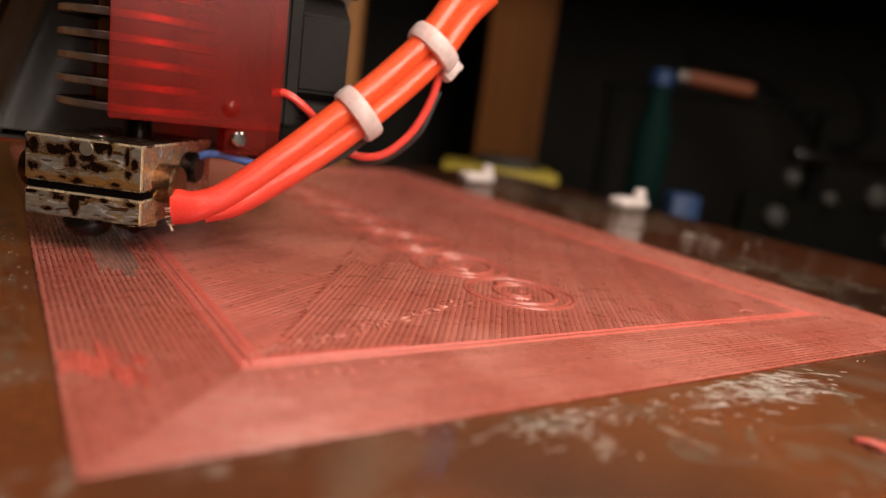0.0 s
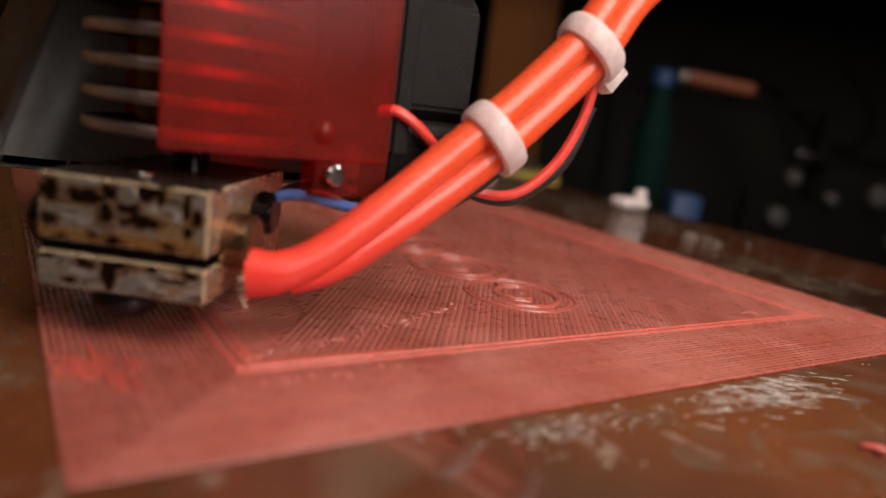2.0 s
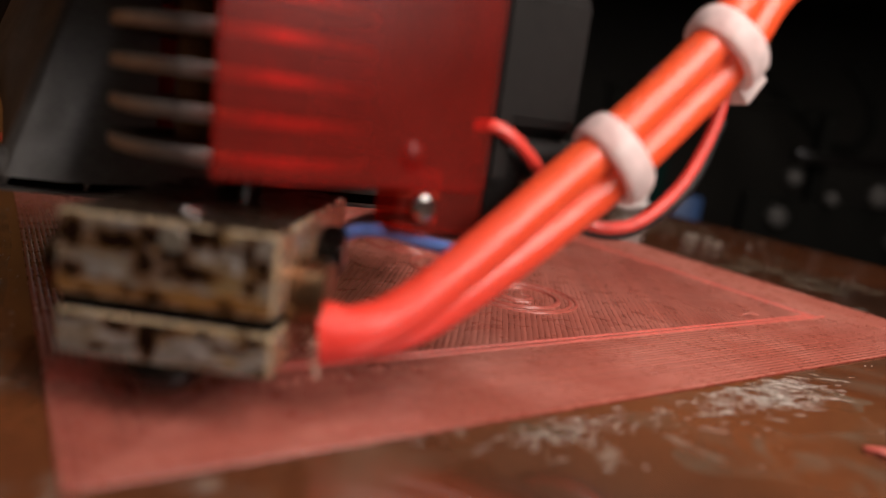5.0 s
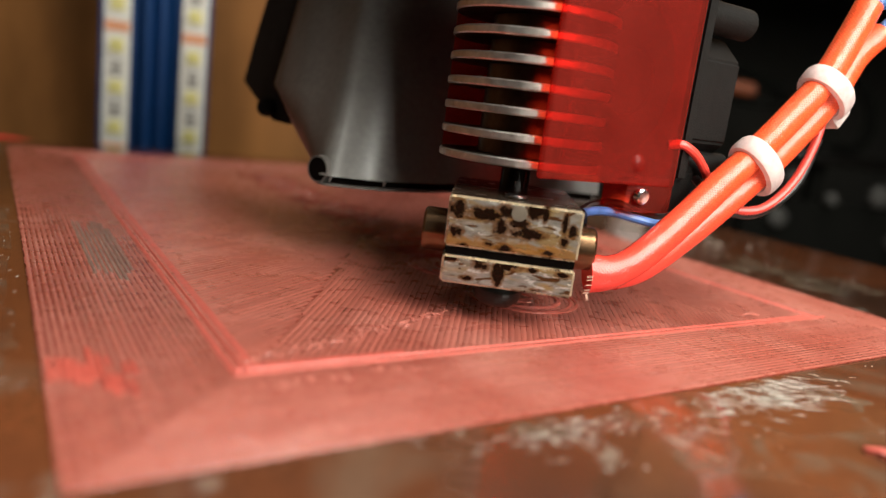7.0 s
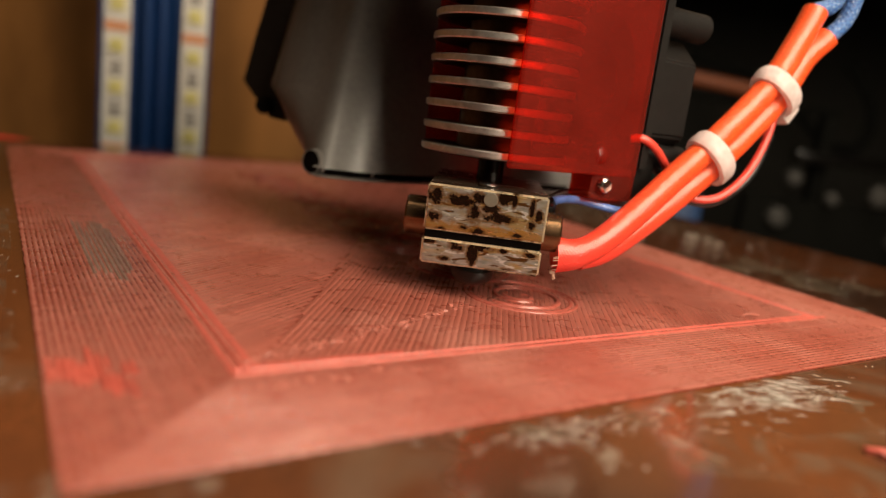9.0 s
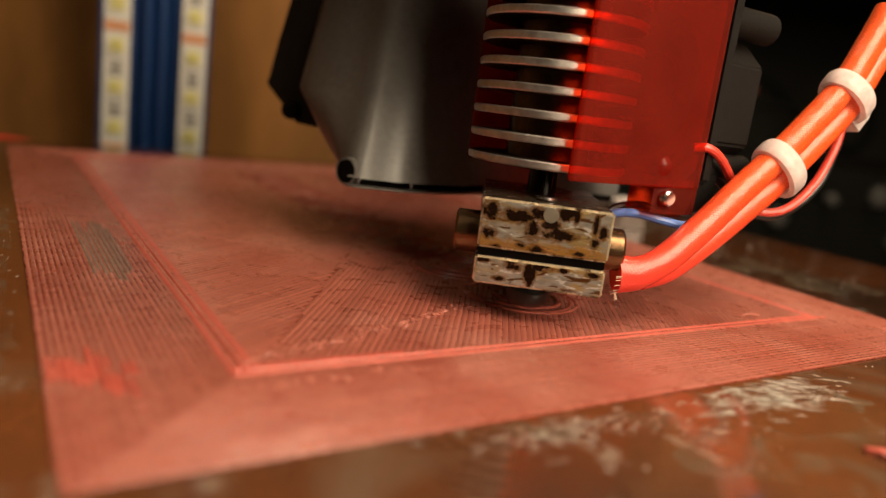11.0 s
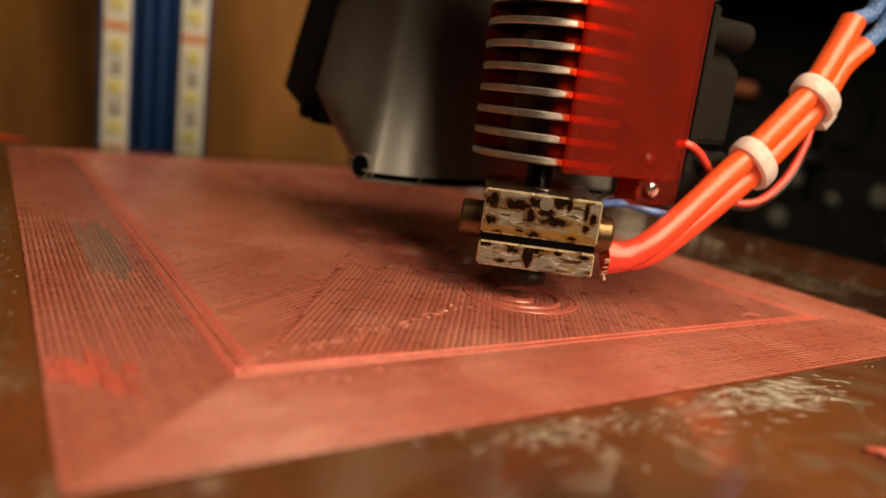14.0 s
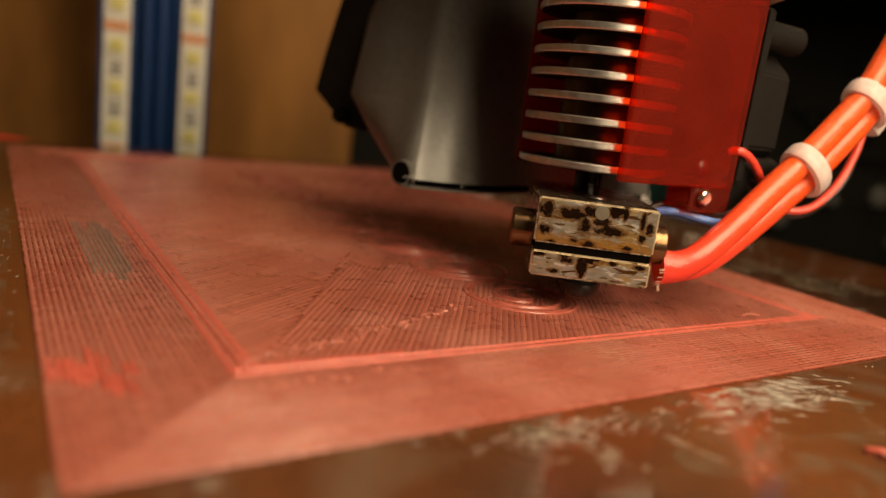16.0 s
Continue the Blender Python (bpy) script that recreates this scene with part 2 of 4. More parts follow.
# darker copy of the brown wood, with the post's shade in its colour
M_SHADED_WOOD = material("shaded_brown_timber", (0.15, 0.058, 0.015), 0.7, spec=0.1, grain=0.2, scale=40, stretch=(1, 1, 0.12), bump=0.2, bump_scale=200)
M_GREY = material("grey_plastic", (0.25, 0.23, 0.21), 0.5)
# background things: their dimness is put into these two colours
M_DIM = material("shade_dimmed_grey", (0.045, 0.042, 0.038), 0.6)
M_UNLIT_BLACK = material("unlit_black", (0.008, 0.008, 0.007), 0.9, spec=0.0)
M_ORANGE = material("orange_wood_handle", (0.18, 0.045, 0.012), 0.5)
M_BLUE_PLASTIC = material("blue_plastic", (0.012, 0.045, 0.14), 0.5)


def patchy(m, scale, low, high, most):
    """Break a thin film up into cloudy patches with bare gaps."""
    n, l = m.node_tree.nodes, m.node_tree.links
    co, t, r = n.new("ShaderNodeTexCoord"), n.new("ShaderNodeTexNoise"), n.new("ShaderNodeMapRange")
    clear, both = n.new("ShaderNodeBsdfTransparent"), n.new("ShaderNodeMixShader")
    t.inputs["Scale"].default_value, t.inputs["Detail"].default_value, t.inputs["Distortion"].default_value = scale, 6.0, 0.8
    r.inputs["From Min"].default_value, r.inputs["From Max"].default_value, r.inputs["To Max"].default_value = low, high, most
    l.new(co.outputs["Object"], t.inputs["Vector"])
    l.new(t.outputs["Fac"], r.inputs["Value"])
    l.new(r.outputs["Result"], both.inputs[0])
    l.new(clear.outputs[0], both.inputs[1])
    l.new(n["Principled BSDF"].outputs[0], both.inputs[2])
    l.new(both.outputs[0], n["Material Output"].inputs["Surface"])


M_FILM = material("wiped_glue_film", (0.19, 0.16, 0.11), 0.35, scale=700, bump=0.2, bump_scale=900)
patchy(M_FILM, 190, 0.42, 0.78, 0.5)


# ---- mesh helpers ----
def part(name, bm, mat, parent=None, label="", smooth=True):
    me = bpy.data.meshes.new(name)
    bm.to_mesh(me)
    bm.free()
    me.materials.append(mat)
    if smooth:
        for p in me.polygons:
            p.use_smooth = True
        me.set_sharp_from_angle(angle=radians(35))
    ob = new(name, me)
    if parent is not None:
        ob.parent = parent
    if label:
        ob["label"] = label
    return ob


def box(bm, lo, hi, bevel=0.0, segs=2):
    """A box between two corners, in millimetres."""
    c = [(a + b) / 2 * MM for a, b in zip(lo, hi)]
    s = [abs(b - a) * MM for a, b in zip(lo, hi)]
    r = bmesh.ops.create_cube(bm, size=1.0, matrix=Matrix.Translation(c) @ Matrix.Diagonal((*s, 1)))
    if bevel:
        edges = list({e for v in r["verts"] for e in v.link_edges})
        bmesh.ops.bevel(bm, geom=edges, offset=bevel * MM, segments=segs, affect="EDGES", profile=0.5)
    return bm


def rod(bm, a, b, r, segs=20, r2=None, bevel=0.0):
    """A cylinder or cone from a to b, in millimetres, with chamfered ends."""
    a, b = Vector(a), Vector(b)
    d = (b - a).normalized()
    length = (b - a).length
    r2 = r if r2 is None else r2
    prof = [(0, 0), (0, r - bevel), (bevel, r), (length - bevel, r2), (length, r2 - bevel), (length, 0)] if bevel else [(0, 0), (0, r), (length, r2), (length, 0)]
    return lathe(bm, a, d, prof, segs)


def lathe(bm, at, axis, prof, segs=32):
    """Turn a profile of (height, radius) round an axis."""
    at, axis = Vector(at), Vector(axis).normalized()
    x = axis.orthogonal().normalized()
    y = axis.cross(x)
    rings = []
    for h, r in prof:
        if r <= 1e-6:
            rings.append([bm.verts.new((at + axis * h) * MM)])
        else:
            rings.append([bm.verts.new((at + axis * h + (x * math.cos(k * math.tau / segs) + y * math.sin(k * math.tau / segs)) * r) * MM) for k in range(segs)])
    for p, q in zip(rings, rings[1:]):
        for k in range(segs):
            j = (k + 1) % segs
            if len(p) == 1 and len(q) == 1:
                continue
            if len(p) == 1:
                bm.faces.new((p[0], q[j], q[k]))
            elif len(q) == 1:
                bm.faces.new((p[k], p[j], q[0]))
            else:
                bm.faces.new((p[k], p[j], q[j], q[k]))
    bmesh.ops.recalc_face_normals(bm, faces=bm.faces[:])
    return bm


def spline(points, per=8):
    """Catmull-Rom through the points."""
    P = [Vector(p) for p in points]
    P = [P[0] * 2 - P[1]] + P + [P[-1] * 2 - P[-2]]
    out = []
    for i in range(1, len(P) - 2):
        for k in range(per):
            t = k / per
            a, b, c, d = P[i - 1:i + 3]
            out.append(0.5 * ((2 * b) + (c - a) * t + (2 * a - 5 * b + 4 * c - d) * t * t + (3 * b - 3 * c + d - a) * t ** 3))
    out.append(P[-2])
    return out


def tube(bm, points, r, segs=14, per=8, shape=None):
    """A tube through the points; shape(s) gives (radius along side, radius along normal) at s from 0 to 1."""
    path = spline(points, per)
    up = Vector((0, 0, 1))
    rings = []
    side = None
    for i, p in enumerate(path):
        d = (path[min(i + 1, len(path) - 1)] - path[max(i - 1, 0)]).normalized()
        side = d.cross(up).normalized() if side is None else (side - d * side.dot(d)).normalized()
        nrm = side.cross(d)
        a, b = shape(i / (len(path) - 1)) if shape else (r, r)
        rings.append([bm.verts.new((p + side * math.cos(k * math.tau / segs) * a + nrm * math.sin(k * math.tau / segs) * b) * MM) for k in range(segs)])
    uv = bm.loops.layers.uv.verify()
    round_, gone = math.tau * r, 0.0
    for i, (p, q) in enumerate(zip(rings, rings[1:])):
        step = (path[i + 1] - path[i]).length
        for k in range(segs):
            f = bm.faces.new((p[k], p[(k + 1) % segs], q[(k + 1) % segs], q[k]))
            for lp, (x, y) in zip(f.loops, ((k, gone), (k + 1, gone), (k + 1, gone + step), (k, gone + step))):
                lp[uv].uv = (x / segs * round_, y)
        gone += step
    bm.faces.new(rings[0][::-1])
    bm.faces.new(rings[-1])
    bmesh.ops.recalc_face_normals(bm, faces=bm.faces[:])
    return bm


def loft(bm, sections, cap=True):
    """Skin through closed sections of equally many points, in millimetres."""
    rings = [[bm.verts.new(Vector(p) * MM) for p in s] for s in sections]
    k = len(rings[0])
    for p, q in zip(rings, rings[1:]):
        for i in range(k):
            bm.faces.new((p[i], p[(i + 1) % k], q[(i + 1) % k], q[i]))
    if cap:
        bm.faces.new(rings[0][::-1])
        bm.faces.new(rings[-1])
    bmesh.ops.recalc_face_normals(bm, faces=bm.faces[:])
    return bm


def B():
    return bmesh.new()


# ---- bed and enclosure ----
PRINT_AT, PRINT_TURN = (-16.8, 58.6), 33.3
U = Vector((math.cos(radians(PRINT_TURN)), math.sin(radians(PRINT_TURN)), 0))
V = Vector((-U.y, U.x, 0))


def on_bed(u, v, z=0.0):
    """A place on the bed in the print's own axes, in millimetres."""
    return Vector((PRINT_AT[0], PRINT_AT[1], 0)) + U * u + V * v + Vector((0, 0, z))


def bed_frame(z=0.0):
    return pose(PRINT_AT[0] * MM, PRINT_AT[1] * MM, z * MM, 0, 0, PRINT_TURN)


def build_bed():
    bed = new("print_bed")
    tagged(bed, "dark dirty glass print bed with dried glue stains", "print bed")
    bed.matrix_world = bed_frame()
    part("glass_plate", box(B(), (-75, -95, -4), (168, 186, 0), 0.6), M_GLASS_BED, bed, "dark glass with dried glue")
    part("heater_plate", box(B(), (-73, -93, -8), (166, 184, -4.05), 0.4), M_BLACK_SCREW, bed, "black heater plate")
    for u, v in ((160, 104), (129, 149)):
        clip = part("bed_clip", box(B(), (u - 6, v - 3, 0.05), (u + 6, v + 4, 3.2), 1.2, 3), M_TIE, bed, "white plastic bed clip")
        part("clip_knob", rod(B(), (u + 4, v, 3.2), (u + 4, v, 6.2), 1.9, 16, bevel=0.7), M_TIE, clip)
    return bed


def build_room():
    floor = part("floor", box(B(), (-500, -400, -70), (600, 800, -60)), M_BENCH)
    tagged(floor, "dark bench top under the printer", "floor", kind="structure")
    for name, lo, hi, mat, words in (
            ("wall_back", (-520, 560, -70), (620, 572, 500), M_DARK, "back wall of the workshop, coloured near-black as unlit"),
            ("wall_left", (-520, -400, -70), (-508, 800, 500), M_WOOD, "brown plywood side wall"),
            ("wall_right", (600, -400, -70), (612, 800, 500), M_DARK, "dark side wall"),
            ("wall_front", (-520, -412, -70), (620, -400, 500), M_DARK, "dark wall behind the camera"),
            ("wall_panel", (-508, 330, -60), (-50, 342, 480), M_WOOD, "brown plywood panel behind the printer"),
            # upper panel is out of view, added for its brown reflection below
            ("wall_reflector_upper", (-49.9, 330, 104), (420, 342, 480), M_WOOD, "unseen brown panel added to be reflected in glass and print"),
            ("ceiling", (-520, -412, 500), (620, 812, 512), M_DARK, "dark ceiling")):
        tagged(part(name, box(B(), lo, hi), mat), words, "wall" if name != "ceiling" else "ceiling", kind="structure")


def build_frame_post():
    """Blue slotted extrusion with two tapes of unlit LEDs on its front."""
    post = new("frame_post")
    post.matrix_world = pose(-112.4 * MM, 262 * MM, 0, 0, 0, 18)
    tagged(post, "blue anodised aluminium post with two white LED tapes", "frame post")
    prof = [(-20, 0), (-13, 0), (-10.6, 4), (-7, 4), (-4, 0), (-1.8, 0), (0, 2), (1.8, 0), (4, 0), (7, 4), (10.6, 4), (13, 0), (20, 0), (20, 20), (-20, 20)]
    prof = [(x * 0.93, y) for x, y in prof]
    part("extrusion", loft(B(), [[(x, y, -60) for x, y in prof], [(x, y, 420) for x, y in prof]]), M_BLUE_ALU, post, smooth=False)
    for x in (-12.6, 13.2):
        tape = part("led_tape", box(B(), (x - 4.4, -0.9, -58), (x + 4.4, -0.15, 415), 0.1, 1), M_STRIP, post, "white LED tape, switched off")
        first = 3.0 if x < 0 else 2.0
        for k in range(-4, 22):
            z = first + 14.4 * k
            part("led_chip", box(B(), (x - 2.3, -2.0, z - 2.3), (x + 2.3, -0.92, z + 2.3), 0.3, 1), M_CHIP, tape, "yellow LED chip")
            if k % 3 == 2:
                part("solder_pad", box(B(), (x - 4.0, -1.15, z + 5.0), (x + 4.0, -0.92, z + 8.4)), M_COPPER, tape, "copper solder pads")
            else:
                for bar in (-1, 1):
                    part("printed_mark", box(B(), (x - 2.6, -0.98, z + 6.6 + 2.4 * bar - 0.45), (x + 2.0, -0.915, z + 6.6 + 2.4 * bar + 0.45)), M_GREY, tape, "small printed marking")
                part("resistor", box(B(), (x - 1.8, -1.5, z + 5.6), (x + 1.8, -0.92, z + 7.6), 0.1, 1), M_GREY, tape)
    return post


build_bed()
build_room()
build_frame_post()


# ---- the print ----
IN_U, IN_V, EDGE = 92.3, 153.5, 14.8
RING_U = 46.15


def bead(bm, a, b, w, h, z, steps, wob=0.06):
    """One laid line of plastic from a to b: a low rounded ridge with slightly uneven width and height."""
    a, b = Vector((*a, 0)), Vector((*b, 0))
    d = b - a
    n = Vector((-d.y, d.x, 0)).normalized()
    rows = []
    ph = random.random() * 50
    for i in range(steps + 1):
        c = a + d * (i / steps)
        k = noise.noise((c.x * 0.35, c.y * 0.35, ph))
        ww, hh = w * (1 + wob * 1.2 * k) * (1 + 0.09 * noise.noise((c.x * 0.07, c.y * 0.07, w))), h * (1 + 0.25 * k)
        c = c + n * (k * w * 0.025)
        rows.append([bm.verts.new(Vector((c.x + n.x * s * ww, c.y + n.y * s * ww, z + q * hh)) * MM) for s, q in ((-0.5, 0), (-0.28, 0.7), (0, 1), (0.28, 0.7), (0.5, 0))])
    for p, q in zip(rows, rows[1:]):
        for j in range(4):
            bm.faces.new((p[j], p[j + 1], q[j + 1], q[j]))
    bm.faces.new(rows[0])
    bm.faces.new(rows[-1][::-1])


def ridge_ring(bm, cu, cv, r0, r1, w, h, z, start=0.0, sweep=math.tau, squeeze=1.0, turns=72):
    """A raised ring or spiral arc of plastic."""
    rows = []
    for i in range(turns + 1):
        s = i / turns
        a = start + sweep * s
        r = r0 + (r1 - r0) * s + 0.12 * noise.noise((math.cos(a) * 2 + cu, math.sin(a) * 2 + cv, r0))
        ww = w * (1 + 0.3 * noise.noise((a * 2, cu, cv)))
        rows.append([bm.verts.new(Vector((cu + math.cos(a) * (r + q * ww), cv + math.sin(a) * (r + q * ww) * squeeze, z + e * h)) * MM) for q, e in ((-0.5, 0), (-0.3, 0.8), (0, 1), (0.3, 0.8), (0.5, 0))])
    for p, q in zip(rows, rows[1:]):
        for j in range(4):
            bm.faces.new((p[j], q[j], q[j + 1], p[j + 1]))


def clip_line(o, d, lo, hi, cuts=()):
    """The stretch of the line o + t d inside the rectangle and in front of the cutting lines (point, inward normal)."""
    t0, t1 = -1e9, 1e9
    planes = [((lo[0], 0), (1, 0)), ((hi[0], 0), (-1, 0)), ((0, lo[1]), (0, 1)), ((0, hi[1]), (0, -1)), *cuts]
    for p, n in planes:
        den = d[0] * n[0] + d[1] * n[1]
        num = (p[0] - o[0]) * n[0] + (p[1] - o[1]) * n[1]
        if abs(den) < 1e-9:
            if num > 0:
                return None
        elif den > 0:
            t0 = max(t0, num / den)
        else:
            t1 = min(t1, num / den)
    return (t0, t1) if t1 - t0 > 0.6 else None


def fill(bm, angle, pitch, w, h, z, lo, hi, cuts=(), step=4.0):
    """Parallel laid lines over a region."""
    d = (math.cos(radians(angle)), math.sin(radians(angle)))
    n = (-d[1], d[0])
    mid = ((lo[0] + hi[0]) / 2, (lo[1] + hi[1]) / 2)
    reach = math.hypot(hi[0] - lo[0], hi[1] - lo[1]) / 2
    k = -int(reach / pitch)
    while k * pitch < reach:
        o = (mid[0] + n[0] * k * pitch, mid[1] + n[1] * k * pitch)
        s = clip_line(o, d, lo, hi, cuts)
        if s:
            a, b = ((o[0] + d[0] * t, o[1] + d[1] * t) for t in s)
            bead(bm, a, b, w, h, z, max(2, int((s[1] - s[0]) / step)))
        k += 1


def build_print():
    sheet = new("printed_panel")
    tagged(sheet, "thin translucent red 3D-printed panel with raised rings, lying on glass", "3D print")
    sheet.matrix_world = bed_frame(0.02)
    part("first_layer", box(B(), (-EDGE, -EDGE, 0), (IN_U + EDGE, IN_V + EDGE, 0.2), 0.05, 1), M_PRINT_BASE, sheet, "thin smooth first layer of red plastic")
    # mitred border strips, each of parallel laid lines
    rows = 22
    for side in range(4):
        bm = B()
        for k in range(rows):
            e = 0.35 + (EDGE - 0.7) * k / (rows - 1)
            a = [(-e, -e), (IN_U + e, -e), (IN_U + e, IN_V + e), (-e, IN_V + e)]
            p, q = a[side], a[(side + 1) % 4]
            bead(bm, p, q, (0.51, 0.60, 0.60, 0.42)[side], 0.06, 0.2, 60)
        part("border_strip", bm, M_PRINT, sheet, "border of parallel printed lines")["kind"] = "stuff"
    # field of slanting lines, in two directions
    ridge = ((2.9, 2.3), (39.9, 58.1))
    dx, dy = ridge[1][0] - ridge[0][0], ridge[1][1] - ridge[0][1]
    bm = B()
    fill(bm, 53, 0.74, 0.655, 0.075, 0.2, (0.3, 0.3), (IN_U - 0.3, IN_V - 0.3), [((ridge[0][0] + 0.25, ridge[0][1] - 0.2), (dy, -dx))])
    part("infill_field", bm, M_PRINT, sheet, "slanting printed lines")["kind"] = "stuff"
    bm = B()
    fill(bm, 33, 0.85, 0.765, 0.07, 0.2, (0.3, 0.3), (IN_U - 0.3, IN_V - 0.3), [(ridge[0], (-dy, dx))])
    part("infill_field", bm, M_PRINT, sheet, "slanting printed lines")["kind"] = "stuff"
    # raised rim lines
    bm = B()
    c = [(0, 0), (IN_U, 0), (IN_U, IN_V), (0, IN_V)]
    for i in range(4):
        bead(bm, c[i], c[(i + 1) % 4], 0.75, 0.22, 0.2, 60)
        p, q = Vector(c[i]), Vector(c[(i + 1) % 4])
        inw = Vector((-(q - p).y, (q - p).x)).normalized() * 1.0
        bead(bm, p + inw, q + inw, 0.5, 0.22, 0.2, 60)
    bead(bm, (2.0, 1.0), (2.0, IN_V - 1), 1.1, 0.12, 0.2, 60)
    bead(bm, (0.6, 1.9), (18.0, 1.9), 1.0, 0.14, 0.2, 20)
    bead(bm, (IN_U, 0), (IN_U + 1.9, -0.1), 0.6, 0.2, 0.2, 4)
    part("rim_line", bm, M_RIM, sheet, "raised bright red line")
    # chain of rings along the middle
    for i in range(8):
        cv = 18.0 + 16.2 * i
        bm = B()
        for r, w, h in ((8.1, 0.6, 0.22), (7.3, 0.7, 0.14)):
            ridge_ring(bm, RING_U, cv, r, r, w, h, 0.24)
        ridge_ring(bm, RING_U, cv, 6.0, 4.9, 0.9, 0.36, 0.22, 3.4, 4.6)
        ridge_ring(bm, RING_U, cv, 4.4, 3.0, 0.8, 0.26, 0.22, 0.6, 4.0)
        ridge_ring(bm, RING_U, cv, 2.4, 1.2, 1.0, 0.20, 0.22, 2.0, 5.0)
        part("ring_relief", bm, M_RING, sheet, "raised concentric printed rings")
    # bits of loose plastic: along a seam, along a dotted seam and round the rings
    rng = random.Random(5)
    bm = B()
    spots = []
    for i in range(130):
        s = rng.random()
        spots.append((2 + 33 * s + rng.gauss(0, 0.8), 2.6 + 12.4 * s + rng.gauss(0, 0.55), rng.uniform(0.10, 0.48)))
    for i in range(26):
        spots.append((rng.uniform(1, 20), -2.6 + rng.gauss(0, 0.5), rng.uniform(0.2, 0.55)))
    for i in range(46):
        s = i / 45
        spots.append((6.4 + 27.7 * s, 61.2 - 25.5 * s, 0.24))
    for i in range(150):
        spots.append((RING_U + rng.gauss(0, 5), rng.uniform(52, 125), rng.uniform(0.15, 0.55)))
    for u, v, r in spots:
        lump(bm, u, v, 0.27, r, r * 0.32, rng, 1, 0.3)
    tube(bm, [(77.5, 3.2, 0.45), (79, 2.9, 0.7), (80.6, 2.6, 0.4)], 0.13, 6, 3)
    part("loose_plastic", bm, M_BITS, sheet, "pale bits and strings of loose plastic")["kind"] = "stuff"
    # a thick smeared lump on the border and a bare grey patch beside it
    bm = B()
    for k in range(11):
        u, mid = -14.2 + 0.64 * k, 5.0 - 0.25 * k
        for piece in range(2):
            half = rng.uniform(1.2, 4.2) * (1 - 0.13 * abs(k - 5))
            c = mid + rng.gauss(0, 1.5)
            bead(bm, (u, c - half), (u, c + half), rng.uniform(0.4, 0.7), rng.uniform(0.08, 0.18), 0.23, 10, 0.2)
    part("smeared_lump", bm, M_SMEAR, sheet, "smeared bright red lump")["kind"] = "stuff"
    bm = B()
    for k in range(8):
        bead(bm, (-7.4 + 0.62 * k, 34 + rng.uniform(-3, 3)), (-7.4 + 0.62 * k, 64 + rng.uniform(-5, 5)), 0.50, 0.11, 0.22, 20)
    part("bare_patch", bm, M_PATCH, sheet, "greyish starved patch of thin lines")["kind"] = "stuff"
    return sheet


def lump(bm, u, v, z, r, h, rng, level=1, rough=0.18):
    """A small uneven blob sitting on a surface."""
    m = Matrix.Translation((u * MM, v * MM, z * MM)) @ Matrix.Rotation(rng.random() * 3.14, 4, "Z") @ Matrix.Diagonal((r * rng.uniform(0.6, 1.6) * MM, r * rng.uniform(0.5, 1.0) * MM, h * MM, 1))
    got = bmesh.ops.create_icosphere(bm, subdivisions=level, radius=1.0, matrix=m)
    for w in got["verts"]:
        w.co += Vector((rng.uniform(-1, 1), rng.uniform(-1, 1), rng.uniform(-0.5, 0.5))) * r * rough * MM


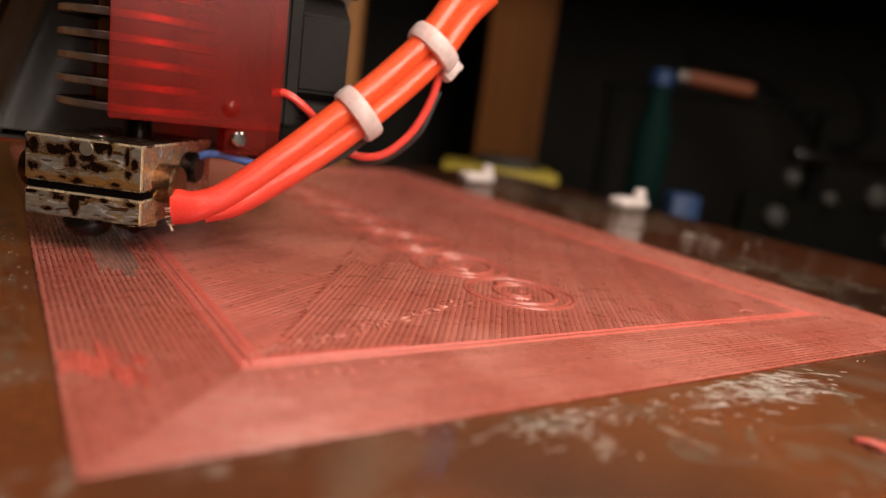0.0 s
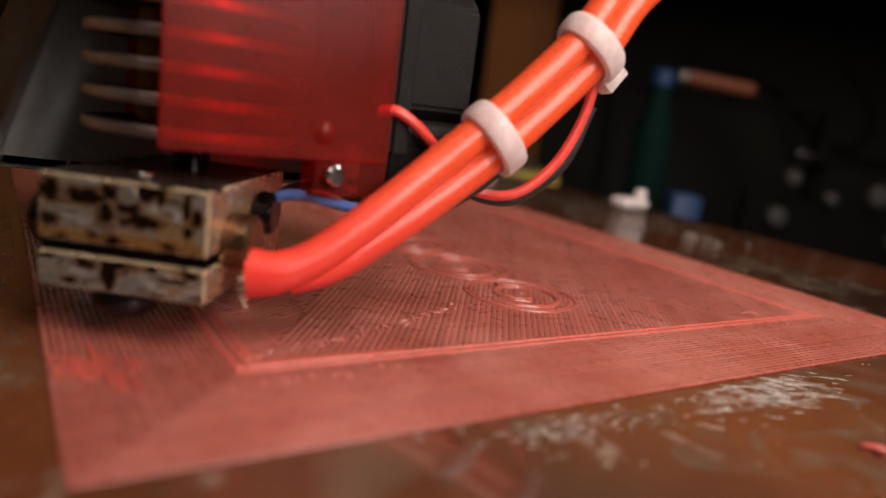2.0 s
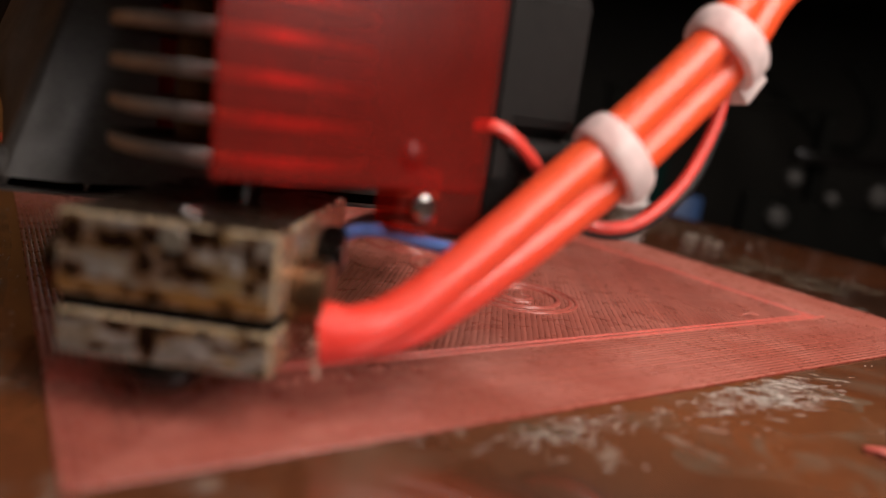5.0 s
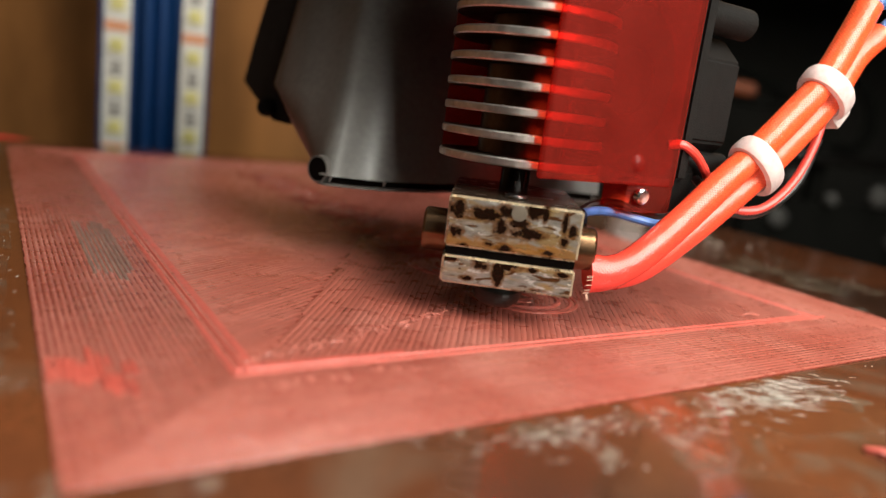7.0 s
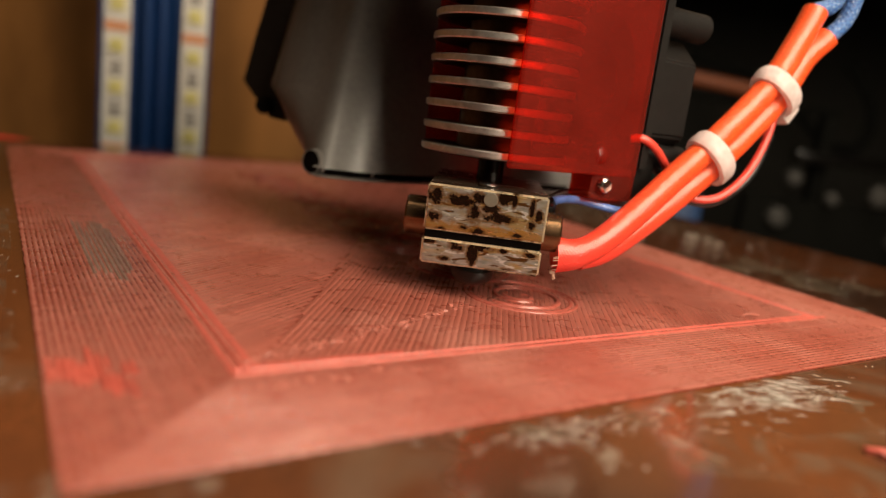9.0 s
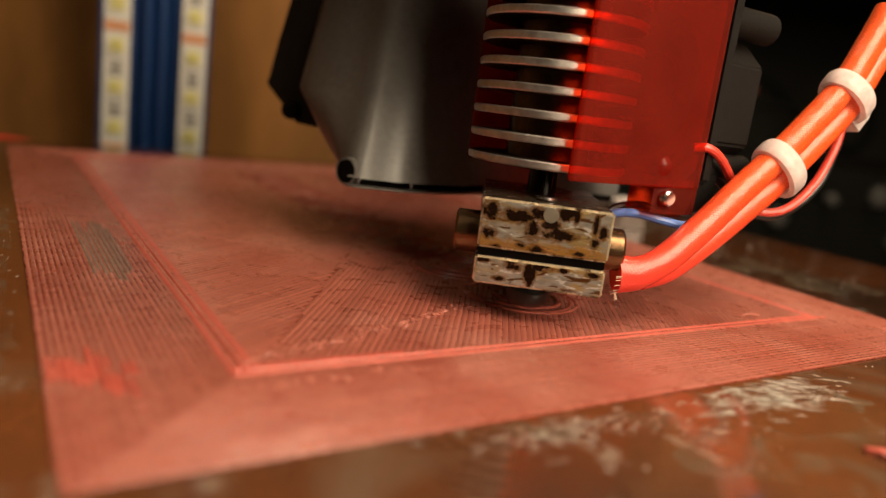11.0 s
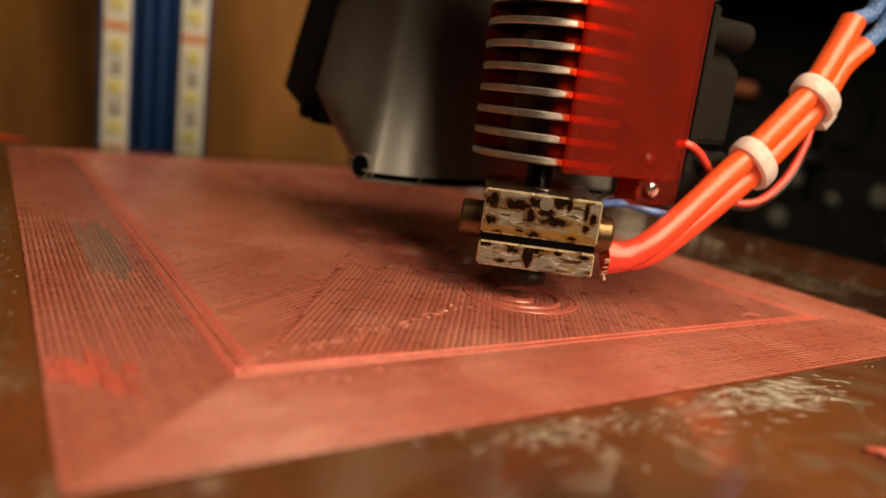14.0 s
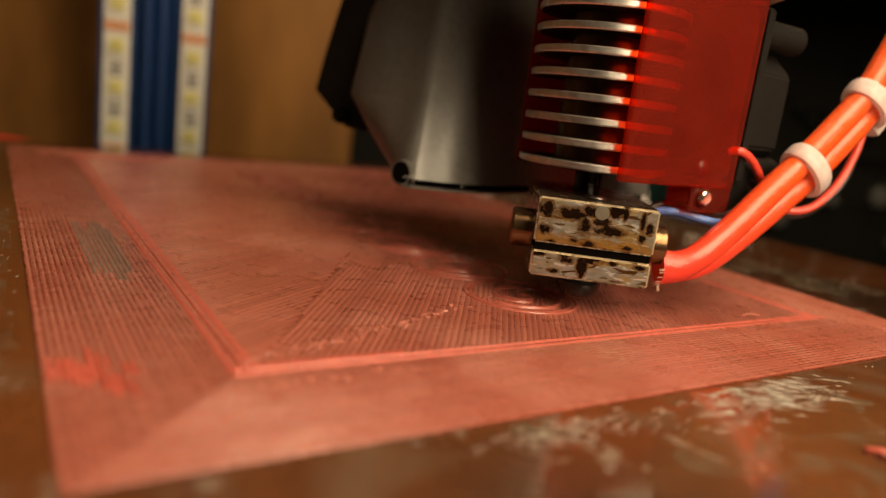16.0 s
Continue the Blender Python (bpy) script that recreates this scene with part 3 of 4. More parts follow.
def build_bed_dirt():
    """Dried glue scraped into streaks and specks on the glass."""
    rng = random.Random(11)
    bm = B()
    for cu, cv, su, sv, n, ang, ln in ((54, -18.0, 4.5, 2.0, 190, -32, 3.4), (47, -19, 5, 2.2, 90, -20, 2.4), (23, -18.0, 4.0, 1.2, 60, -6, 2.4), (33, -19, 9, 2, 60, -15, 1.4), (-20, 22, 2, 12, 60, 60, 1.2), (-19, 52, 2.0, 10, 40, 70, 1.2)):
        for i in range(n):
            u, v = cu + rng.gauss(0, su), cv + rng.gauss(0, sv)
            if -EDGE - 0.6 < u < IN_U + EDGE + 0.6 and -EDGE - 0.6 < v:
                continue
            g = radians(ang + rng.gauss(0, 14))
            half, w = ln * rng.uniform(0.15, 1.1) / 2, rng.uniform(0.02, 0.07)
            d = Vector((math.cos(g), math.sin(g), 0))
            s = Vector((-d.y, d.x, 0))
            c = Vector((u, v, 0))
            base = [c - d * half, c - d * half * 0.3 + s * w, c + d * half * 0.5 + s * w * 0.7, c + d * half, c + d * half * 0.2 - s * w, c - d * half * 0.6 - s * w * 0.8]
            top = c + Vector((0, 0, rng.uniform(0.03, 0.09)))
            ring = [bm.verts.new((p + Vector((0, 0, 0.012))) * MM) for p in base]
            tip = bm.verts.new(top * MM)
            for k in range(6):
                bm.faces.new((ring[k], ring[(k + 1) % 6], tip))
    bmesh.ops.recalc_face_normals(bm, faces=bm.faces[:])
    streaks = part("glue_streaks", bm, M_GLUE, smooth=False)
    streaks.matrix_world = bed_frame()
    tagged(streaks, "scraped white streaks of dried glue on the glass", "glue residue", kind="stuff")
    for cu, cv, su, sv, turn in ((41, -28, 17, 7.5, -20), (56, -20, 8, 4, -25), (21, -17.3, 4.5, 1.9, -20), (34, -19, 6, 2.5, -20), (-18.6, 60, 3.2, 34, 0), (-18.8, 14, 3.0, 12, 0), (138, 96, 26, 52, 0), (122, 22, 13, 22, 0)):
        bm = B()
        hub = Vector((cu, cv, 0.010))
        g = radians(turn)
        rim_pts = []
        for k in range(36):
            a = k * math.tau / 36
            q = 0.78 + 0.5 * noise.noise((math.cos(a) * 1.6 + cu, math.sin(a) * 1.6, cv))
            x, y = math.cos(a) * su * q, math.sin(a) * sv * q
            x, y = cu + x * math.cos(g) - y * math.sin(g), cv + x * math.sin(g) + y * math.cos(g)
            # keep clear of the printed panel
            if -EDGE - 0.3 < x < IN_U + EDGE + 0.3 and y > -EDGE - 0.3:
                if cu < -EDGE:
                    x = -EDGE - 0.3
                elif cu > IN_U:
                    x = IN_U + EDGE + 0.3
                else:
                    y = -EDGE - 0.3
            rim_pts.append(bm.verts.new(Vector((x, y, 0.010 + 0.001 * cu / 150)) * MM))
        mid_v = bm.verts.new(hub * MM)
        for k in range(36):
            bm.faces.new((rim_pts[k], rim_pts[(k + 1) % 36], mid_v))
        film_ = part("glue_film", bm, M_FILM, smooth=False)
        film_.matrix_world = bed_frame()
        tagged(film_, "hazy grey film of wiped glue on the glass", "glue residue", kind="stuff")
    bm = B()
    for i in range(420):
        u, v = rng.uniform(-40, 165), rng.uniform(-45, 170)
        if -EDGE - 1 < u < IN_U + EDGE + 1 and -EDGE - 1 < v < IN_V + EDGE + 1:
            continue
        lump(bm, u, v, 0.03, rng.choice((0.08, 0.10, 0.13, 0.24)), 0.08, rng)
    for i in range(9):
        lump(bm, 138.6 + rng.gauss(0, 1.0), 58 + rng.gauss(0, 4.0), 0.05, rng.uniform(0.5, 1.1), 0.18, rng)
    dust = part("dust_specks", bm, M_GLUE)
    dust.matrix_world = bed_frame()
    tagged(dust, "pale specks of dust and plastic on the glass", "dust", kind="stuff")
    bm = B()
    for i in range(7):
        lump(bm, 49.5 + rng.gauss(0, 0.5), -31.5 + rng.gauss(0, 0.5), 0.3, rng.uniform(0.5, 0.9), rng.uniform(0.3, 0.5), rng)
    bit = part("plastic_scrap", bm, M_RIM)
    bit.matrix_world = bed_frame()
    tagged(bit, "small crumpled scrap of red plastic on the glass", "plastic scrap")


build_print()
build_bed_dirt()


# ---- the print head ----
HEAD_AT, HEAD_TURN = (-47.69, 106.38, 0.6), -2.2
NOZZLE = Vector((0, 14.5, -15.1))


def build_head():
    """All in one rigid carriage; own axes: x along the block's clamp face, y away from it, z up from the block's top."""
    head = new("extruder")
    tagged(head, "3D printer extruder with scorched heater block and red fan shroud", "extruder")
    shift = Matrix.Translation(-NOZZLE * MM)

    def add(name, bm, mat, parent=None, label="", smooth=True):
        if parent is None:
            bm.transform(shift)
            return part(name, bm, mat, head, label, smooth)
        bm.transform(shift)
        return part(name, bm, mat, parent, label, smooth)

    # heater block with its clamping slit
    bm = B()
    prof = [(0, 0), (0, -6.2), (9, -6.2), (9, -7.25), (0, -7.25), (0, -10.7), (23, -10.7), (23, 0)]
    loft(bm, [[(x, y, z) for y, z in prof] for x in (-8, 8)])
    bmesh.ops.bevel(bm, geom=[e for e in bm.edges], offset=0.26 * MM, segments=2, affect="EDGES", material=1)
    block = add("heater_block", bm, M_BLOCK, None, "scorched aluminium block with dark burnt stains")
    block.data.materials.append(M_EDGE)
    # black filling paints the shade inside the slit
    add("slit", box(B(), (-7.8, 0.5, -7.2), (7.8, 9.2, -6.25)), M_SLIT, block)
    add("heater_cartridge", rod(B(), (-11.0, 5.6, -5.3), (10.6, 5.6, -5.3), 2.75, 24, bevel=0.3), M_BRASS, block, "heat-tinted metal cartridge")
    bm = lathe(B(), (-0.8, 2.9, -10.7), (0, 0, -1), [(0, 2.9), (0.8, 3.1), (1.8, 2.8), (2.5, 2.0), (2.6, 1.1), (1.6, 1.0), (1.6, 0)])
    add("clamp_screw", bm, M_BLACK_SCREW, block, "black oily screw head")
    add("screw_end", rod(B(), (0, 4.0, 0), (0, 4.0, 0.5), 1.4, 16, bevel=0.2), M_PIN, block)
    add("pin_end", rod(B(), (0.4, 0.1, -1.25), (0.4, -0.07, -1.25), 0.95, 18, bevel=0.05), M_PIN_END, block, "round pin end")
    bm = lathe(B(), (0, 14.5, -10.7), (0, 0, -1), [(0, 3.0), (0.6, 3.0), (0.6, 4.0), (2.6, 4.0), (2.9, 3.4), (4.2, 0.7), (4.4, 0.5), (4.4, 0.2), (3.6, 0.2), (3.6, 0)], 6)
    add("nozzle", bm, M_BRASS, block, "dark brass nozzle")
    add("thermistor_screw", rod(B(), (8.0, 13.2, -3.6), (10.2, 13.2, -3.6), 2.3, 20, bevel=0.4), M_BLACK_SCREW, block)

    # finned heatsink
    bm = lathe(B(), (0, 14.5, -0.2), (0, 0, 1), [(0, 2.0), (3.6, 2.0), (3.6, 0)])
    add("heat_break", bm, M_BLACK_SCREW)
    core = add("heatsink", rod(B(), (0, 14.5, 3.2), (0, 14.5, 47), 5.7, 40, bevel=0.3), M_CORE, None, "round heatsink with thin aluminium fins")
    for i in range(11):
        zz = 3.7 + 3.1 * i
        prof = [(0, 5.72), (0, 10.6), (0.2, 10.8), (0.85, 10.8), (1.05, 10.6), (1.05, 5.72)]
        fin = add("fin", lathe(B(), (0, 14.5, zz), (0, 0, 1), prof, 56), M_FIN, core, "thin aluminium fin, bright rim, flat faces darkened for shade")
        # flat faces take the darker metal, painting shade into the gaps
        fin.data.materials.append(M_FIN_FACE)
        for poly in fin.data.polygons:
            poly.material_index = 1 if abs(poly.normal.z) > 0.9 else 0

    # red fan shroud: a tapering box turned away from the block
    turn = radians(34)
    a, n = Vector((math.cos(turn), math.sin(turn), 0)), Vector((math.sin(turn), -math.cos(turn), 0))
    axis = Vector((0, 14.5, 0))

    def duct_pt(along, off, zz):
        return axis + a * along + n * off + Vector((0, 0, zz))

    w0, zb, zt = 11.9, 3.0, 30.8
    shroud = None
    for sgn in (1, -1):
        start = -5.3
        lo = [duct_pt(start, sgn * w0, 0), duct_pt(17.9, sgn * w0, 0), duct_pt(17.9, sgn * (w0 - 0.9), 0), duct_pt(start, sgn * (w0 - 0.9), 0)]
        bm = loft(B(), [[p + Vector((0, 0, zb)) for p in lo], [p + Vector((0, 0, zt)) for p in lo]])
        bmesh.ops.bevel(bm, geom=bm.edges[:], offset=0.2 * MM, segments=2, affect="EDGES")
        if shroud is None:
            shroud = add("fan_shroud", bm, M_SHROUD, None, "translucent red plastic fan shroud")
        else:
            add("shroud_wall", bm, M_SHROUD, shroud)
    for z0, z1 in ((zb, zb + 1.0), (zt - 1.0, zt)):
        lo = [duct_pt(10.9, -10.9, 0), duct_pt(17.9, -10.9, 0), duct_pt(17.9, 10.9, 0), duct_pt(10.9, 10.9, 0)]
        add("shroud_web", loft(B(), [[p + Vector((0, 0, z0)) for p in lo], [p + Vector((0, 0, z1)) for p in lo]]), M_SHROUD, shroud)
    # end plate with the fan's round opening
    rings = []
    for kind in ("outer", "inner"):
        for along in (16.9, 17.8):
            ring = []
            for k in range(48):
                g = (k + 0.5) * math.tau / 48
                c, sn = math.cos(g), math.sin(g)
                if kind == "outer":
                    q = 1 / max(abs(c), abs(sn))
                    ring.append(duct_pt(along, 10.9 * q * c, (zb + zt) / 2 + 12.8 * q * sn))
                else:
                    ring.append(duct_pt(along, 9.2 * c, (zb + zt) / 2 + 10.6 * sn))
            rings.append(ring)
    order = [rings[0], rings[1], rings[3], rings[2], rings[0]]
    bm = loft(B(), order, cap=False)
    bmesh.ops.remove_doubles(bm, verts=bm.verts[:], dist=1e-7)
    add("fan_opening", bm, M_SHROUD, shroud)
    bm = B()
    lo = [(10.2, 10.9), (11.9, 11.7), (17.8, 11.7), (17.8, 6.5), (10.2, 6.5)]
    loft(bm, [[duct_pt(x, o, -0.6) for x, o in lo], [duct_pt(x, o, 3.05) for x, o in lo]])
    add("screw_tab", bm, M_SHROUD, shroud)
    p = duct_pt(11.9, 11.4, 1.6)
    add("shroud_pin", rod(B(), p, p + n * 1.2, 1.1, 16, bevel=0.25), M_PIN, shroud, "bright steel screw end")

    p = duct_pt(10.5, w0 - 0.1, 5.8)
    add("moulded_pip", lathe(B(), p, n, [(0, 1.3), (0.35, 1.0), (0.6, 0.5), (0.65, 0)], 16), M_SHROUD, shroud)
    # small black fan behind the shroud
    lo = [(18.0, -12), (20.2, -12), (20.2, 11.8), (18.0, 11.8)]
    bm = loft(B(), [[duct_pt(x, o, 4.0) for x, o in lo], [duct_pt(x, o, 29.5) for x, o in lo]])
    bmesh.ops.bevel(bm, geom=bm.edges[:], offset=0.4 * MM, segments=2, affect="EDGES")
    fan = add("cooling_fan", bm, M_FAN, None, "small matt black cooling fan")
    bm = B()
    loft(bm, [[duct_pt(x, o, zz) for x, o in ((20.3, -11.5), (28.2, -11.5), (28.2, w), (20.3, w))] for zz, w in ((6.5, 7.0), (9.5, 10.6), (20.6, 10.6), (24.0, 7.0))])
    bmesh.ops.bevel(bm, geom=bm.edges[:], offset=0.35 * MM, segments=2, affect="EDGES")
    add("fan_housing", bm, M_FAN, fan)
    add("fan_hub", rod(B(), duct_pt(17.4, 0, 16.8), duct_pt(18.1, 0, 16.8), 5.0, 24, bevel=0.3), M_FAN, fan)
    for zz in (6.0, 26.2):
        for off in (-9.0, 9.0):
            add("fan_boss", rod(B(), duct_pt(18.5, off, zz), duct_pt(29.6, off, zz), 2.2, 18, bevel=0.3), M_FAN, fan)
    bm = loft(B(), [[duct_pt(x, o, zz) for x, o in ((18.3, 3.5), (22.5, 3.5), (22.5, w), (18.3, w))] for zz, w in ((-1.8, 9.5), (0.5, 11.0), (6.4, 11.0))])
    bmesh.ops.bevel(bm, geom=bm.edges[:], offset=0.3 * MM, segments=2, affect="EDGES")
    add("fan_lug", bm, M_FAN, fan)
    for dx, dz in ((0, 0), (1.1, -1.3)):
        add("fan_lead", tube(B(), [duct_pt(20 + dx, 9.5, 1.0 + dz), duct_pt(22.5 + dx, 10.5, -0.6 + dz), (25.5 + dx, 17.0, -0.4 + dz), (29.5 + dx, 18.6, 2.2 + dz), (33.5 + dx, 19.5, 6.0 + dz)], 0.7, 10), M_BLACK_WIRE, fan, "black fan lead")
    add("connector", box(B(), (14, 14, 30.8), (24, 22, 37), 0.4), M_WHITE_PLASTIC, None, "cream plastic connector")

    # plate out of view, added in the carriage's place above all the parts to shade their tops
    bm = box(B(), (-48, 2, 47), (34, 62, 53), 1.0)
    add("unseen_shade_plate", bm, M_FAN, None, "unseen black plate added to shade the upper parts")
    # part cooling duct, dark and tapering downwards
    bm = B()
    secs = []
    for zz, grow in ((-2.5, 0.0), (-2.2, 0.15), (-1.0, 0.6), (4, 2.2), (10, 4.5), (20, 8.5), (32, 13.0), (46, 18.0)):
        e = grow
        lean = 0.62 * (zz + 3)
        f = Vector((-27.8 + 0.05 * e, 22.0 + lean * 0.95, 0))
        pts = [(17, 47 + lean * 0.6), (-5, 38 + lean * 0.7), (-11.5, 30.4 + lean * 0.8)]
        s = min(1.7 * e, 6.5)
        pts += [(-16.5, 26.2 + lean * 0.88), (-21, 23.4 + lean * 0.93), (f.x + 2.0, f.y + 0.3), (f.x + 0.4, f.y), (f.x - 1.1, f.y + 0.7)]
        pts += [(-30.2 - 0.3 * s, 25.2 + lean), (-31.2 - 1.1 * s, 29.5 + lean), (-31.6 - 1.7 * s, 36 + lean), (-30 - 1.0 * e, 52 + lean), (17, 57 + lean)]
        ring = spline([(x, y, zz) for x, y in pts], 4)
        secs.append(ring)
    loft(bm, secs)
    duct = add("air_duct", bm, M_DUCT, None, "grey-black tapering air duct of the blower")
    for poly in duct.data.polygons:
        poly.use_smooth = True
    # the flat mouth over a thin curved floor, and a round hole at its corner; black plugs paint the shade inside both
    sole = [Vector((p.x, p.y, 0)) for p in secs[0]]
    centre = sum(sole, Vector()) / len(sole)
    inner = [p + (centre - p).normalized() * 1.3 for p in sole]
    add("duct_mouth", loft(B(), [[p + Vector((0, 0, zz)) for p in inner] for zz in (-3.6, -2.45)]), M_SLIT, duct, "black plug, painted shade in the slot of the mouth")
    floor_ = [p + (p - centre).normalized() * 0.15 for p in sole]
    bm = loft(B(), [[p + Vector((0, 0, zz)) for p in ring] for ring, zz in ((inner, -4.15), (floor_, -3.95), (floor_, -3.62), (inner, -3.58))])
    add("duct_floor", bm, M_DUCT, duct)
    lip = Vector((-26.9, 22.25, -2.5))
    for k, (dx, drop) in enumerate(((0.0, 0.9), (8.0, 0.8))):
        add("plastic_burr", rod(B(), lip + Vector((dx, dx * 0.12, 0.1)), lip + Vector((dx - 0.25, dx * 0.12 - 0.1, -drop)), 0.28, 8, 0.06), M_DUCT, duct)
    hole = Vector((-29.3, 23.7, -1.75))
    way = Vector((0.5, 0.86, 0.0))
    add("duct_hole", rod(B(), hole - way * 0.3, hole + way * 4, 1.8, 24, bevel=0.1), M_SLIT, duct, "black plug, painted shade in the round hole")
    add("hole_rim", lathe(B(), hole - way * 0.45, way, [(0.3, 1.8), (0.15, 1.85), (0.2, 2.05), (0.9, 2.15), (4, 2.1)], 28), M_DUCT, duct)
    bm = B()
    plate = [(-40, 44, 3.2), (-44, 47, 3.4), (-52.5, 55, 9.8), (-51.5, 57, 18), (-46, 60, 46), (-30, 50, 46)]
    loft(bm, [[Vector(p) for p in plate], [Vector(p) + Vector((1.5, 6, 0)) for p in plate]])
    add("blower_flange", bm, M_FAN, duct)
    add("flange_screw", rod(B(), (-45.0, 45.5, 5.6), (-45.0, 49, 5.6), 1.7, 16, bevel=0.3), M_BLACK_SCREW, duct)

    # heater cable in two fibre sleeves
    mid = [(10.2, 5.0, -8.3), (13.5, 5.6, -8.4), (17.5, 7.4, -7.0), (23, 10.5, -3.0), (28.5, 14.0, 2.2), (33, 16.5, 6.8), (38, 19.5, 12.3), (42.5, 22.0, 18.0), (46, 24.6, 24.5), (48.2, 26.0, 29.6)]
    mid = [(x - (0.8 if i > 2 else 0.25 * i), y, z + (0.8 if i > 2 else 0.25 * i)) for i, (x, y, z) in enumerate(mid)]

    def flat(s):
        k = max(0.0, 1 - s * 6)
        return (1.98 + 0.2 * k, 1.98 + 0.65 * k)

    one = [(x - 0.7 * min(1, i / 4), y, z + 0.9 * min(1, i / 4)) for i, (x, y, z) in enumerate(mid)]
    two = [(x + 1.0 * min(1, i / 5) + 0.2, y + 1.2, z - 1.2 * min(1, i / 4) - 0.2) for i, (x, y, z) in enumerate(mid[1:], 1)]
    two[-1] = (49.6, 26.5, 27.8)
    sl1 = add("cable_sleeve", tube(B(), one, 2.1, 18, 10, flat), M_SLEEVE, None, "orange-red glass fibre sleeve")
    sl2 = add("cable_sleeve", tube(B(), two, 1.86, 18, 10), M_SLEEVE, None, "orange-red glass fibre sleeve")
    add("sleeve_wire", tube(B(), [one[-1], (49.5, 26.5, 33), (50, 26, 38), (48, 25, 46)], 1.25, 12), M_BLUE, sl1, "blue braided wire")
    add("sleeve_wire", tube(B(), [two[-1], (52.0, 27, 31), (52.6, 26.6, 37), (51, 26, 46)], 1.25, 12), M_BLUE, sl2, "blue braided wire")
    rng = random.Random(3)
    bm = B()
    for k in range(14):
        g = rng.uniform(2.4, 5.4)
        p = Vector((10.05, 5.0 + 2.15 * math.cos(g), -8.3 + 2.65 * math.sin(g)))
        tube(bm, [p + Vector((0.6, 0, 0.1)), p, p + Vector((-rng.uniform(0.02, 0.12), rng.uniform(-0.06, 0.06), -rng.uniform(0.02, 0.15)))], 0.055, 5, 2)
    for k in range(4):
        p = Vector((10.35, 3.9, -10.7))
        tube(bm, [p, p + Vector((rng.uniform(0, 0.2), 0, -0.4)), p + Vector((rng.uniform(0.1, 0.35), rng.uniform(-0.15, 0.15), -rng.uniform(0.6, 0.9)))], 0.10, 5, 2)
    add("frayed_end", bm, M_FRAY, sl1, "pale frayed fibres")["kind"] = "stuff"

    for i, (c, d, name) in enumerate((((32.5, 17.0, 7.2), (5.0, 2.8, 5.2), "cable_tie"), ((42.0, 22.6, 18.4), (4.0, 2.6, 6.0), "cable_tie"))):
        c, d = Vector(c), Vector(d).normalized()
        long_ = Vector((0.62, 0.25, -0.70))
        long_ = (long_ - d * long_.dot(d)).normalized()
        short = d.cross(long_)
        bm = B()
        secs = []
        for k in range(40):
            g = k * math.tau / 40
            o = long_ * math.cos(g) * 3.45 + short * math.sin(g) * 2.45
            r = (long_ * math.cos(g) + short * math.sin(g)).normalized()
            secs.append([c + o + r * x + d * y for x, y in ((0, -1.4), (0.75, -1.35), (0.95, -0.9), (1.0, 0), (0.95, 0.9), (0.75, 1.35), (0, 1.4))])
        secs.append(secs[0])
        loft(bm, secs, cap=False)
        bmesh.ops.remove_doubles(bm, verts=bm.verts[:], dist=1e-6)
        tie = add(name, bm, M_STRAP, None, "white nylon cable tie")
        if i == 0:
            continue
        e = c + long_ * 4.4 + short * (0.8)
        bm = box(B(), (-1.2, -0.9, -1.7), (1.2, 1.2, 1.7), 0.3)
        bm.transform(Matrix.Translation(e * MM) @ Matrix((short, long_, d)).transposed().to_4x4())
        add("tie_lock", bm, M_STRAP, tie)

    add("fan_wire", tube(B(), [(19.9, 15.2, 8.6), (21.8, 15.0, 8.8), (24.3, 16.0, 7.3), (28, 19, 3.5), (31.5, 20.5, 0.8), (36, 21, 1.2), (40, 22.5, 5), (42.5, 23.8, 10.5), (43.5, 24.6, 16)], 0.62, 10), M_RED_WIRE, None, "thin red fan wire")
    add("fan_wire", tube(B(), [(21.0, 17.5, 6.8), (23.5, 18.5, 5.8), (27, 19.5, 3.0), (31.0, 21.0, 0.3), (36, 21.8, 0.4), (41, 23.2, 5), (43.5, 24.8, 12)], 0.62, 10), M_BLACK_WIRE, None, "thin black fan wire")
    add("thermistor_wire", tube(B(), [(8.6, 14.0, -3.0), (10.5, 13.6, -1.6), (13.5, 13.2, -1.2), (17, 13.4, -1.7), (20.5, 13.8, -2.0), (24, 15, -0.6), (28, 17, 3)], 0.62, 10), M_BLUE_WIRE, None, "thin blue thermistor wire")
    add("thermistor_wire", tube(B(), [(8.6, 15.0, -3.0), (11, 15.6, -0.9), (14.5, 15.8, -0.2), (18, 16.5, -1.2), (22, 17, -1.0), (26, 18.5, 1.5), (29, 19, 4)], 0.55, 10), M_BLACK_WIRE, None, "thin dark thermistor wire")
    return head


head = build_head()


